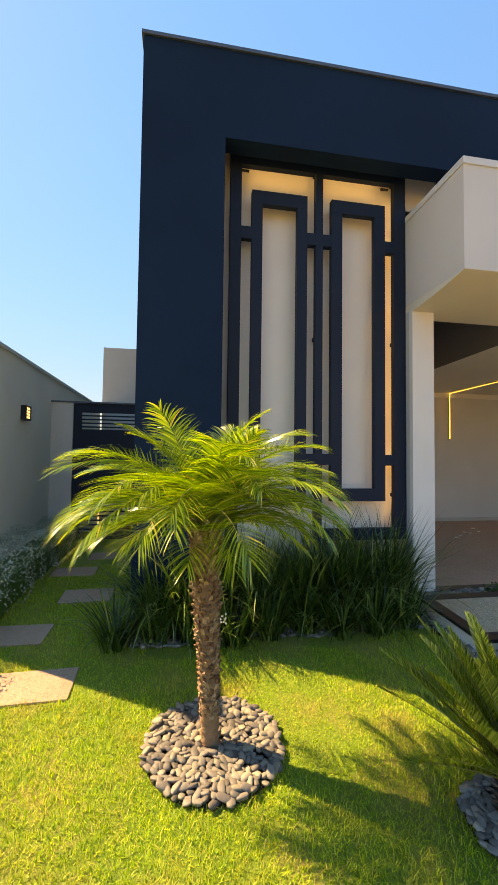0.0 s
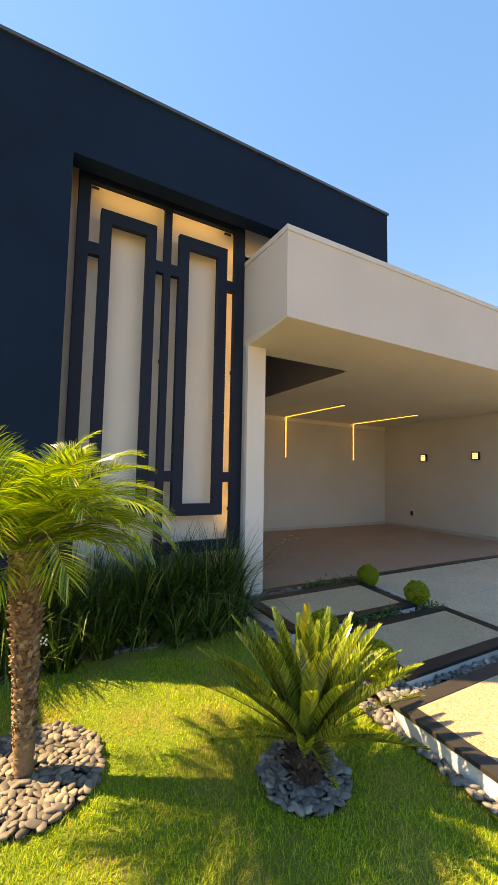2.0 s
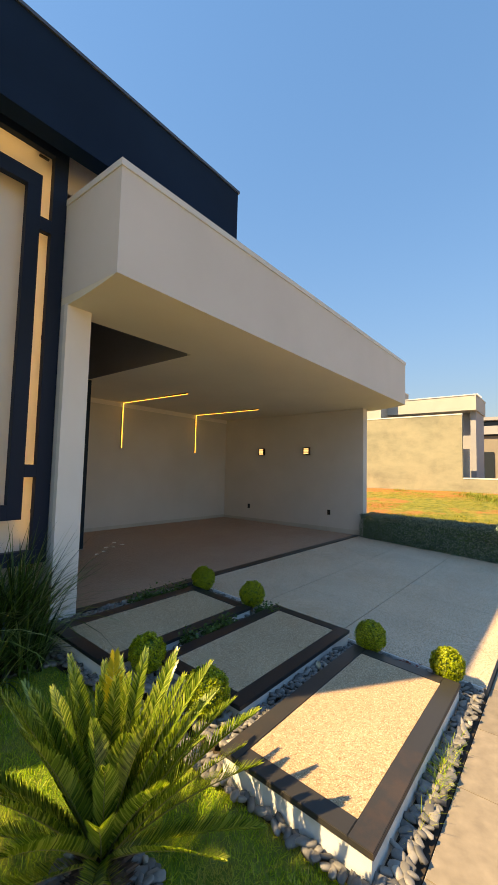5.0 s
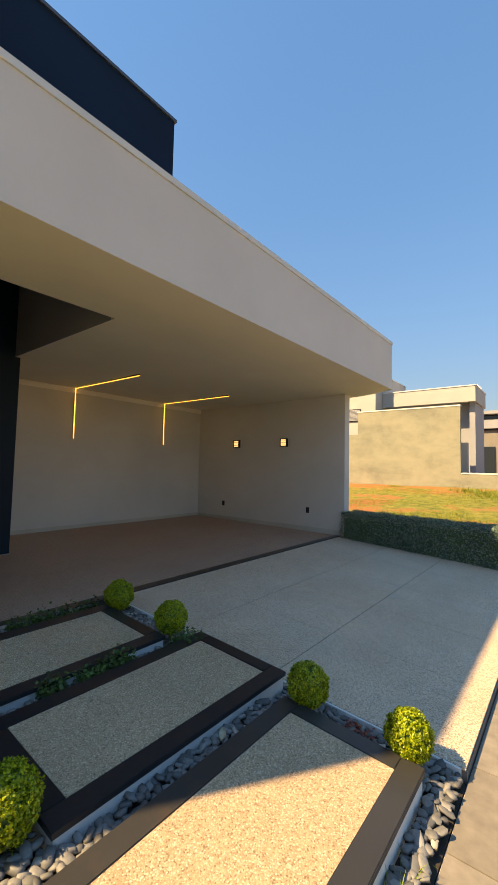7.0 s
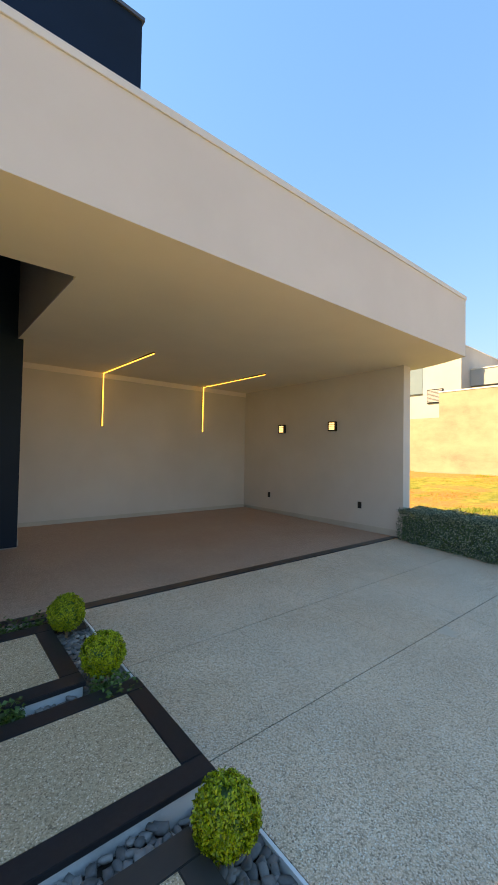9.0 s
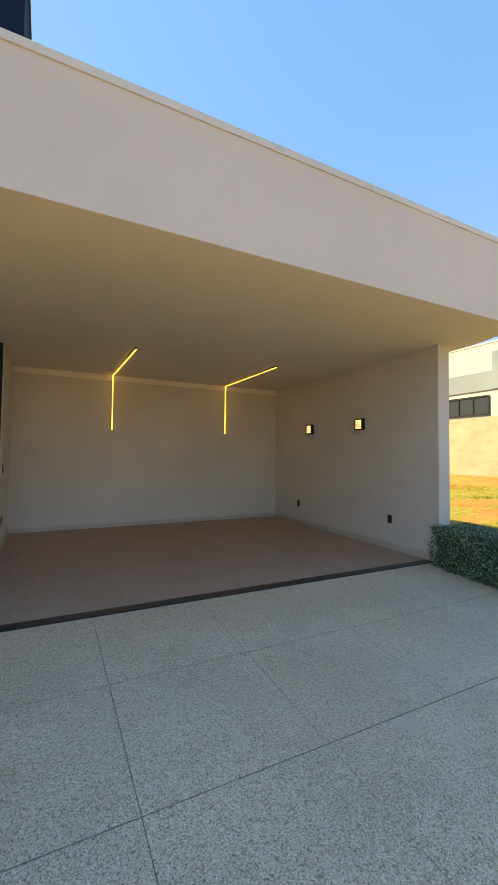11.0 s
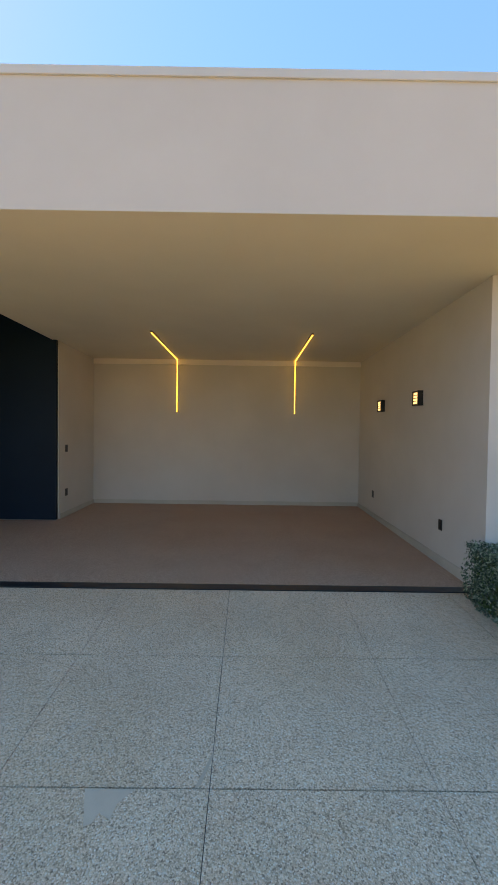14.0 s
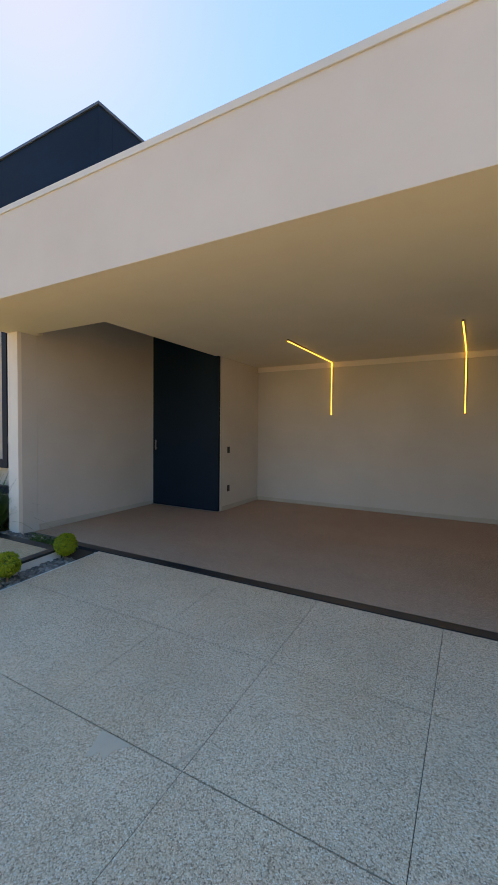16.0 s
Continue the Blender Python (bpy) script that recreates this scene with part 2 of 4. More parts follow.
ASPHALT = mineral("asphalt", [(0.0, (0.045, 0.045, 0.047)), (1.0, (0.05, 0.05, 0.052))], 0.9, 6, 0.6)
GLASS_PALE = simple("pale_pane", (0.20, 0.27, 0.32), 0.12, 0.0, 0.6)
GLASS_DARK = simple("dark_pane", (0.03, 0.04, 0.05), 0.08)
NB_WHITE = painted("neighbour_white", (0.46, 0.45, 0.42), 0.8, 0.04, 0.2)
NB_GREY = painted("neighbour_grey", (0.36, 0.36, 0.38), 0.8, 0.04, 0.2)
FAR_WALL = painted("far_wall_paint", (0.27, 0.24, 0.20), 0.85, 0.06, 0.2)
PATCH = painted("cement_patch", (0.66, 0.52, 0.39), 0.85, 0.22, 0.8, stain=(0.48, 0.36, 0.26))
CONCRETE = painted("concrete", (0.40, 0.38, 0.34), 0.85, 0.1, 0.4)


def turf_material():
    """Soil and low growth under the blades, with dry and worn patches."""
    m, nt, b = make_mat("turf")
    pos = obj_coord(nt)
    green = ramp(nt, noise_tex(nt, 55, 6, 0.7, pos), [(0.3, (0.09, 0.15, 0.013)), (0.7, (0.27, 0.39, 0.028))])
    dry = ramp(nt, noise_tex(nt, 80, 5, 0.7, pos), [(0.3, (0.26, 0.20, 0.05)), (0.7, (0.44, 0.33, 0.10))])
    c = mix(nt, ramp(nt, noise_tex(nt, 1.7, 5, 0.6, pos), [(0.48, (0, 0, 0)), (0.66, (0.9, 0.9, 0.9))]), green, dry)
    nt.links.new(c, b.inputs["Base Color"])
    b.inputs["Roughness"].default_value = 0.95
    bump(nt, b, noise_tex(nt, 120, 5, 0.7, pos), 1.0, 0.015)
    return m


def field_material():
    """Wild grass with bare red earth, as on an empty lot."""
    m, nt, b = make_mat("wild_ground")
    pos = obj_coord(nt)
    green = ramp(nt, noise_tex(nt, 3.5, 8, 0.75, pos), [(0.35, (0.08, 0.12, 0.012)), (0.5, (0.22, 0.215, 0.025)), (0.65, (0.38, 0.29, 0.05))])
    red = ramp(nt, noise_tex(nt, 9, 6, 0.7, pos), [(0.3, (0.36, 0.11, 0.03)), (0.7, (0.52, 0.21, 0.06))])
    c = mix(nt, ramp(nt, noise_tex(nt, 0.42, 7, 0.7, pos), [(0.51, (0, 0, 0)), (0.60, (0.95, 0.95, 0.95))]), green, red)
    sep = nt.nodes.new("ShaderNodeSeparateXYZ")
    nt.links.new(pos, sep.inputs[0])
    near = node(nt, "ShaderNodeMapRange", From_Min=17.8, From_Max=20.3)
    nt.links.new(sep.outputs[0], near.inputs[0])
    heap = mix(nt, 1.0, near.outputs[0], ramp(nt, noise_tex(nt, 1.3, 6, 0.7, pos), [(0.40, (0, 0, 0)), (0.58, (1, 1, 1))]), "MULTIPLY")
    c = mix(nt, heap, c, red)
    nt.links.new(c, b.inputs["Base Color"])
    b.inputs["Roughness"].default_value = 0.95
    bump(nt, b, noise_tex(nt, 25, 6, 0.7, pos), 1.0, 0.05)
    return m


def streaked():
    """Raw cement render: long level lifts, damp bands and cloudy patches."""
    m, nt, b = make_mat("raw_render_lifts")
    s = node(nt, "ShaderNodeMapping")
    s.inputs["Scale"].default_value = (1.0, 0.55, 1.3)
    nt.links.new(obj_coord(nt), s.inputs["Vector"])
    c = ramp(nt, noise_tex(nt, 1.5, 9, 0.62, s.outputs[0]), [(0.32, (0.21, 0.205, 0.155)), (0.5, (0.27, 0.262, 0.195)), (0.66, (0.32, 0.305, 0.225))])
    c = mix(nt, ramp(nt, noise_tex(nt, 0.8, 8, 0.7), [(0.42, (0, 0, 0)), (0.62, (0.6, 0.6, 0.6))]), c, (0.36, 0.33, 0.24))
    nt.links.new(c, b.inputs["Base Color"])
    b.inputs["Roughness"].default_value = 0.95
    bump(nt, b, noise_tex(nt, 20, 8, 0.7), 0.5, 0.01)
    return m


RENDERWALL = streaked()
TURF, FIELD = turf_material(), field_material()


# ---- building helpers ----
def thing(name, label, category, group="", at=(0, 0, 0)):
    o = tagged(new(name), label, category, group)
    o.empty_display_size = 0.1
    o.location = at
    return o


def finish(me, mat, smooth):
    for m in (mat if isinstance(mat, (list, tuple)) else [mat]):
        me.materials.append(m)
    if smooth:
        me.polygons.foreach_set("use_smooth", [True] * len(me.polygons))


def part(name, bm, mat, parent=None, label="", smooth=False, kind=""):
    me = bpy.data.meshes.new(name)
    bm.to_mesh(me)
    bm.free()
    finish(me, mat, smooth)
    o = tagged(new(name, me), label, kind=kind)
    if parent:
        o.parent = parent
    return o


def raw_mesh(name, verts, faces, mat, smooth=False):
    """A mesh straight from arrays: verts (n, 3) and faces (m, k)."""
    me = bpy.data.meshes.new(name)
    verts, faces = np.asarray(verts, np.float32), np.asarray(faces, np.int32)
    k = faces.shape[1]
    me.vertices.add(len(verts))
    me.vertices.foreach_set("co", verts.ravel())
    me.loops.add(faces.size)
    me.loops.foreach_set("vertex_index", faces.ravel())
    me.polygons.add(len(faces))
    me.polygons.foreach_set("loop_start", np.arange(0, faces.size, k, dtype=np.int32))
    me.update(calc_edges=True)
    me.validate()
    finish(me, mat, smooth)
    return me


def piece(name, me, parent, m=None, kind="", label=""):
    o = tagged(new(name, me), label, kind=kind)
    if parent:
        o.parent = parent
    if m is not None:
        o.matrix_basis = m
    return o


def add_box(bm, x0, x1, y0, y1, z0, z1, bevel=0.0):
    r = bmesh.ops.create_cube(bm, size=1.0)
    for v in r["verts"]:
        v.co = ((x0 + x1) / 2 + v.co.x * (x1 - x0), (y0 + y1) / 2 + v.co.y * (y1 - y0), (z0 + z1) / 2 + v.co.z * (z1 - z0))
    if bevel:
        es = list({e for v in r["verts"] for e in v.link_edges})
        bmesh.ops.bevel(bm, geom=es, offset=bevel, segments=2, profile=0.7, affect="EDGES")


def boxes(name, spans, mat, parent=None, label="", bevel=0.0, kind=""):
    bm = bmesh.new()
    for s in spans:
        add_box(bm, *s, bevel=bevel)
    return part(name, bm, mat, parent, label, kind=kind)


def prism(name, outline, z0, z1, mat, parent=None, label="", kind="", bevel=0.0):
    """Upright solid over an outline of (x, y); z0 and z1 are heights or functions of (x, y)."""
    bm = bmesh.new()
    f0, f1 = (z if callable(z) else (lambda x, y, z=z: z) for z in (z0, z1))
    lo = [bm.verts.new((x, y, f0(x, y))) for x, y in outline]
    hi = [bm.verts.new((x, y, f1(x, y))) for x, y in outline]
    bm.faces.new(hi)
    bm.faces.new(lo[::-1])
    n = len(outline)
    for i in range(n):
        j = (i + 1) % n
        bm.faces.new((lo[i], lo[j], hi[j], hi[i]))
    if bevel:
        bmesh.ops.bevel(bm, geom=[e for e in bm.edges if all(v in hi for v in e.verts)], offset=bevel, segments=2, affect="EDGES")
    return part(name, bm, mat, parent, label, kind=kind)


def rect(x0, x1, y0, y1):
    return [(x0, y0), (x1, y0), (x1, y1), (x0, y1)]


def drive_z(x, y):
    return 0.043 + (y - 1.93) * 0.065


def slab_z(x, y):
    return drive_z(x, y) + 0.10


def lawn_z(x, y):
    y = max(min(y, 5.0), 0.0)
    return -0.09 + (y - 0.77) * 0.062


def garage_z(x, y):
    return 0.185 + (y - 4.2) * 0.012


PAVE_Z = -0.09

# ---- the ground, road and pavement ----
def ground_z(x, y):
    base = -0.22
    if x > 9.7 and y > 0.7:
        k = min(1.0, (x - 9.7) / 11.0) ** 1.6
        edge = min(1.0, (y - 0.7) / 0.5)
        base += edge * (0.42 + 0.70 * k)
    return base


def build_ground():
    xs = sorted({-1200, -300, -80, -30, -10, 40, 80, 300, 1200} | set(np.arange(-4, 36, 0.5).tolist()) | {9.65, 9.75})
    ys = sorted({-1200, -300, -80, -30, -12, 60, 90, 300, 1200} | set(np.arange(-5, 40, 0.5).tolist()) | {0.7, 1.2})
    vs = []
    for y in ys:
        for x in xs:
            z = ground_z(x, y)
            if 10 < x < 34 and 1.5 < y < 38:
                z += 0.05 * noise.noise(Vector((x * 0.5, y * 0.5, 0))) + 0.03 * noise.noise(Vector((x * 2, y * 2, 3)))
            vs.append((x, y, z))
    w = len(xs)
    fs = [(j * w + i, j * w + i + 1, (j + 1) * w + i + 1, (j + 1) * w + i) for j in range(len(ys) - 1) for i in range(w - 1)]
    piece("ground", raw_mesh("ground", vs, fs, FIELD, True), None, kind="structure", label="empty lot of dry wild grass and bare red earth")


build_ground()
boxes("road", [(-60, 60, -9.6, -1.6, -0.5, -0.20)], ASPHALT, kind="structure", label="grey asphalt road")
boxes("kerb", [(-60, 60, -1.6, -1.46, -0.5, PAVE_Z - 0.002)], CONCRETE, kind="structure", label="concrete road kerb", bevel=0.01)
lawn_out = [(-2.45, -1.0), (1.62, 0.0), (1.95, 0.76), (1.95, 2.9), (2.0, 4.3), (-0.7, 4.3), (-0.7, 7.4), (-2.45, 7.4)]


def build_lawn():
    xs = np.arange(-4.2, 2.01, 0.15)
    ys = np.concatenate([np.arange(-0.2, 0.75, 0.2), np.arange(0.77, 7.6, 0.2)])
    vs = [(x, y, lawn_z(x, y)) for y in ys for x in xs]
    w = len(xs)
    fs = [(j * w + i, j * w + i + 1, (j + 1) * w + i + 1, (j + 1) * w + i) for j in range(len(ys) - 1) for i in range(w - 1)
          if ys[j] >= 0.76]
    piece("lawn_soil", raw_mesh("lawn_soil", vs, fs, TURF, True), None, kind="structure", label="short green turf with yellow dry patches")
    prism("lawn_edge", rect(-4.2, 4.0, 0.755, 0.775), -0.3, -0.094, SOIL, kind="structure", label="earth edge of the lawn")


build_lawn()

# ---- house shell ----
def build_house():
    nx0, nx1, ny = -0.73, 4.36, 3.78
    ztop = 5.54
    # the dark front mass, with the white recess cut out of it
    for s in [(nx0, 0.05, ny, 4.6, -0.2, ztop), (0.05, nx1, ny, 3.98, 4.66, ztop), (0.05, nx1, 3.982, 4.6, 4.92, ztop), (2.62, nx1, 4.285, 4.6, 4.2, 4.918)]:
        boxes("wall_front_dark", [s], NAVY, kind="structure", label="tall matt navy blue house front")
    boxes("wall_side_dark", [(nx0, nx0 + 0.2, 4.602, 10.5, -0.2, ztop), (nx1 - 0.2, nx1, 4.602, 10.5, 4.2, ztop), (nx0 + 0.2, nx1 - 0.2, 10.3, 10.5, 3.4, ztop)], NAVY,
          kind="structure", label="navy blue side wall of the house")
    boxes("parapet_flashing", [(nx0 - 0.02, nx1 + 0.02, ny - 0.02, ny + 0.16, ztop, ztop + 0.035), (nx1 - 0.18, nx1 + 0.02, ny + 0.16, 10.5, ztop, ztop + 0.035),
                               (nx0 - 0.02, nx0 + 0.18, ny + 0.16, 10.5, ztop, ztop + 0.035)], COPE_DARK, kind="structure", label="thin grey metal parapet flashing", bevel=0.004)
    boxes("roof_dark", [(nx0 + 0.2, nx1 - 0.2, 4.6, 10.3, 4.5, 4.6)], CONCRETE, kind="structure", label="flat concrete roof")
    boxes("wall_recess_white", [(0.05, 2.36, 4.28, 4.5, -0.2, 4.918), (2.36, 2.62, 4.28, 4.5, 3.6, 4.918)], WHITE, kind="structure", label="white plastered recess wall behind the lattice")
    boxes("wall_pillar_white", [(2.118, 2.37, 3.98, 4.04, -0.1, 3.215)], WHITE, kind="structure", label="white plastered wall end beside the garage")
    # same wall end; its shaded side is put into the colour with CREAM
    boxes("wall_pillar_side", [(2.119, 2.369, 4.04, 4.278, -0.1, 3.215)], CREAM, kind="structure", label="plastered return of the white wall end, coloured darker as its shaded side")
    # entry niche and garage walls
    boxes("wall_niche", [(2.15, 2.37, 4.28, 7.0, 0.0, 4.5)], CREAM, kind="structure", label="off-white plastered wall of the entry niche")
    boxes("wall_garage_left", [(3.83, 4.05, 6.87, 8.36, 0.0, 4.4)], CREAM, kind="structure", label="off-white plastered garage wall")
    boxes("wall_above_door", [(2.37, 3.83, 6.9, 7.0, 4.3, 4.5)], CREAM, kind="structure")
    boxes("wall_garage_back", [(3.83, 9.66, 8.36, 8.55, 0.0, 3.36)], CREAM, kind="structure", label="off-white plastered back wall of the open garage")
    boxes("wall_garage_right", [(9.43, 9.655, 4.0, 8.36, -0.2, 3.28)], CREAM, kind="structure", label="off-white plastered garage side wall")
    # canopy
    x0, x1, y0 = 2.118, 9.92, 3.17
    boxes("wall_fascia", [(x0, x1, y0, y0 + 0.18, 3.285, 4.235), (x0, x0 + 0.16, y0 + 0.18, 4.12, 3.285, 4.235), (x1 - 0.16, x1, y0 + 0.18, 3.6, 3.285, 4.235), (x1 - 0.16, x1, 3.6, 8.5, 3.285, 3.40)], FASCIA,
          kind="structure", label="deep off-white plastered canopy fascia")
    boxes("fascia_coping", [(x0 - 0.012, x1 + 0.012, y0 - 0.015, y0 + 0.2, 4.235, 4.30), (x0 - 0.012, x0 + 0.18, y0 + 0.2, 4.10, 4.235, 4.30), (x1 - 0.18, x1 + 0.012, y0 + 0.2, 3.6, 4.235, 4.30)], COPE,
          kind="structure", label="pale grey coping band", bevel=0.006)
    boxes("roof_canopy", [(x0 + 0.16, x1 - 0.16, y0 + 0.18, 4.2, 3.36, 3.44), (4.052, x1 - 0.16, 4.2, 8.36, 3.362, 3.44)], CONCRETE, kind="structure")
    # ceiling in strips round the entry void
    bm = bmesh.new()

    def cz(y):
        u = max(0.0, (4.2 - y) / 1.03)
        return 3.191 - (y - 4.2) * 0.010 + 0.0827 * u * u

    def strip(xa, xb, ya, yb, skin=0.12):
        v = [bm.verts.new((x, y, cz(y) + dz)) for dz in (0, skin) for x, y in rect(xa, xb, ya, yb)]
        for f in ((3, 2, 1, 0), (4, 5, 6, 7), (0, 1, 5, 4), (1, 2, 6, 5), (2, 3, 7, 6), (3, 0, 4, 7)):
            bm.faces.new([v[i] for i in f])

    edges = [y0 + 0.002 + (4.2 - y0 - 0.002) * i / 8 for i in range(9)]
    for ya, yb in zip(edges, edges[1:]):
        strip(x0 + 0.002, x1 - 0.002, ya, yb)
    strip(2.372, 2.5, 4.2, 4.30)
    strip(3.97, 9.43, 4.2, 8.36)
    strip(9.43, x1 - 0.002, 4.2, 8.5)
    part("ceiling", bm, CEIL, None, "smooth cream painted ceiling", kind="structure")
    # void faces carry their shade as a dark grey base colour
    prism("wall_void", rect(3.962, 4.05, 4.282, 6.868), lambda x, y: cz(y) + 0.002, 4.5, VOID_SHADE, kind="structure", label="plastered side of the tall entry void, its shade coloured in dark grey")
    boxes("wall_void", [(2.372, 3.97, 4.2, 4.28, 3.30, 4.5)], VOID_SHADE, kind="structure", label="plastered front of the tall entry void, its shade coloured in dark grey")
    boxes("ceiling_void", [(2.37, 3.97, 4.28, 6.9, 4.5, 4.6)], CEIL, kind="structure", label="high painted entry ceiling")
    # floor, drain strip, skirting, cornice
    prism("floor", rect(2.37, 9.43, 4.19, 8.36), -0.1, garage_z, GFLOOR, kind="structure", label="reddish brown fine washed aggregate garage floor")
    prism("threshold_strip", rect(2.0, 9.5, 4.06, 4.188), 0.0, lambda x, y: garage_z(x, 4.2) + 0.004, GRANITE, kind="structure", label="black granite threshold strip")
    g = garage_z
    boxes("baseboard", [(3.83 + 0.22, 9.43, 8.342, 8.36, 0.15, g(0, 8.36) + 0.075), (9.412, 9.43, 4.01, 8.342, 0.1, g(0, 6.5) + 0.085), (4.05, 4.068, 6.9, 8.342, 0.15, g(0, 7.5) + 0.08),
                        (2.37, 2.388, 4.3, 6.86, 0.1, g(0, 5.5) + 0.085)], BASE, kind="structure", label="pale stone skirting", bevel=0.003)
    boxes("cornice", [(4.05, 9.43, 8.335, 8.36, 3.045, 3.151)], WHITE, kind="structure", label="small painted ceiling cornice", bevel=0.008)
    # the rest of the house behind
    boxes("wall_back_block", [(-2.36, 1.5, 11.0, 16.0, -0.2, 4.47)], NB_WHITE, kind="structure", label="off-white back block of the house")


build_house()


def build_lattice():
    t = thing("facade_lattice", "navy blue square-tube lattice screen standing before a white recess wall", "decorative screen")
    y0, y1 = 4.10, 4.17

    def bar(xa, xb, za, zb, name="bar"):
        boxes(name, [(xa, xb, y0, y1, za, zb)], NAVY_TRIM, t, bevel=0.004)

    zb, zt = 0.86, 4.885
    bar(0.142, 0.26, 0.1, zt, "post")
    bar(1.975, 2.112, 0.86, zt, "post")
    bar(0.26, 1.975, 4.672, zt, "rail")
    bar(1.069, 1.150, 0.1, 4.672, "post")
    for a, b, c, d in ((0.372, 0.486, 0.863, 0.975), (1.247, 1.370, 1.742, 1.868)):
        bar(a, b, 1.145, 4.265)
        bar(c, d, 1.145, 4.265)
        bar(a, d, 4.265, 4.408)
        bar(b, c, 1.145, 1.278)
    bar(1.150, 2.112, 0.735, 0.858, "rail")
    for za, zb2 in ((3.878, 4.008), (1.527, 1.644)):
        bar(0.26, 0.372, za, zb2, "cross_piece")
        bar(0.975, 1.069, za, zb2, "cross_piece")
        bar(1.150, 1.247, za, zb2, "cross_piece")
        bar(1.868, 1.975, za, zb2, "cross_piece")
    # wall stand-offs
    for x in (0.2, 1.11, 2.04):
        for z in (1.2, 2.9, 4.76):
            boxes("bracket", [(x - 0.02, x + 0.02, y1, 4.28, z - 0.02, z + 0.02)], NAVY_TRIM, t)
    l = thing("lattice_led_tape", "warm yellow LED tape along the top and side of the lattice", "led strip")
    boxes("tape_top", [(0.36, 1.05, 4.172, 4.182, 4.69, 4.70), (1.18, 1.86, 4.172, 4.182, 4.69, 4.70)], LEDW, l)
    boxes("tape_side", [(2.0, 2.01, 4.172, 4.182, 0.95, 4.6)], LEDW, l)
    boxes("tape_end", [(0.27, 0.35, 4.175, 4.20, 4.655, 4.668)], BLACK, l)
    boxes("tape_end", [(1.86, 1.95, 4.175, 4.20, 4.65, 4.664)], BLACK, l)


build_lattice()


def build_door():
    d = thing("door_1", "tall closed navy blue pivot entrance door with a short steel pull", "door")
    boxes("leaf", [(2.41, 4.035, 6.80, 6.86, 0.226, 4.3)], DOOR_PAINT, d, bevel=0.003)
    boxes("threshold", [(2.375, 4.035, 6.78, 6.868, 0.20, 0.224)], STEEL, d)
    boxes("pull", [(2.50, 2.52, 6.755, 6.775, 1.36, 1.56), (2.505, 2.515, 6.775, 6.80, 1.38, 1.40), (2.505, 2.515, 6.775, 6.80, 1.52, 1.54)], STEEL, d, "brushed steel pull handle")
    tagged(d, kind="structure")


build_door()


def build_led(x, group):
    t = thing("led_profile", "thin glowing yellow LED profile across ceiling and back wall", "led light", group)
    w = 0.009
    boxes("ceiling_channel", [(x - w - 0.004, x + w + 0.004, 6.14, 8.333, 3.146, 3.168)], BLACK, t)
    boxes("ceiling_diffuser", [(x - w, x + w, 6.15, 8.322, 3.136, 3.145)], LED, t)
    boxes("wall_channel", [(x - w - 0.004, x + w + 0.004, 8.324, 8.334, 2.08, 3.145)], BLACK, t)
    boxes("wall_diffuser", [(x - w, x + w, 8.313, 8.323, 2.095, 3.135)], LED, t)


for x in (5.735, 8.10):
    build_led(x, "garage LED profiles")


def build_sconce(m, label):
    t = thing("wall_lamp", label, "wall lamp", "louvred wall lamps")
    w, h, d = 0.092, 0.096, 0.07
    boxes("back_plate", [(-w, w, 0.0, 0.02, -h, h)], BLACK, t, bevel=0.004)
    boxes("frame", [(-w, -w + 0.018, 0.02, d, -h, h), (w - 0.018, w, 0.02, d, -h, h), (-w + 0.018, w - 0.018, 0.02, d, h - 0.022, h), (-w + 0.018, w - 0.018, 0.02, d, -h, -h + 0.022)], BLACK, t)
    boxes("diffuser", [(-w + 0.018, w - 0.018, 0.02, d - 0.012, -h + 0.022, h - 0.022)], LAMP, t, "glowing warm white diffuser")
    for i in range(3):
        z = -0.038 + i * 0.038
        boxes("louvre", [(-w + 0.018, w - 0.018, d - 0.011, d, z - 0.004, z + 0.004)], BLACK, t)
    t.matrix_basis = m
    return t


build_sconce(pose(9.43, 6.97, 2.172, 0, 0, 90), "square black louvred wall lamp, lit, deep inside the garage")
build_sconce(pose(9.43, 5.52, 2.18, 0, 0, 90), "square black louvred wall lamp, lit, on the grey-white garage wall")
build_sconce(pose(-2.4, 5.84, 2.16, 0, 0, -90), "square black louvred wall lamp, lit, on the boundary wall")


def build_plate(m, label, n):
    t = thing("wall_socket", label, "electrical plate", "black wall plates")
    boxes("plate", [(-0.04, 0.04, 0.0, 0.009, -0.062, 0.062)], BLACK, t, bevel=0.003)
    for i in range(n):
        z = -0.02 + i * 0.04
        boxes("module", [(-0.022, 0.022, 0.009, 0.012, z - 0.014, z + 0.014)], BLACK, t)
    t.matrix_basis = m


build_plate(pose(9.43, 7.41, 0.63, 0, 0, 90), "black socket plate low on the garage wall", 2)
build_plate(pose(9.43, 4.88, 0.655, 0, 0, 90), "black socket plate low on the garage wall", 2)
build_plate(pose(4.05, 7.14, 0.632, 0, 0, -90), "black socket plate low on the wall beside the door", 2)
build_plate(pose(4.05, 7.14, 1.386, 0, 0, -90), "black switch plate on the wall beside the door", 1)

# ---- boundary wall, gate ----
boxes("wall_boundary", [(-2.56, -2.4, 3.95, 11.0, -0.2, 2.85)], BOUND, kind="structure", label="off-white plastered boundary wall")
boxes("boundary_coping", [(-2.585, -2.375, 3.93, 11.0, 2.85, 2.895)], COPE, kind="structure", label="pale coping of the boundary wall", bevel=0.005)
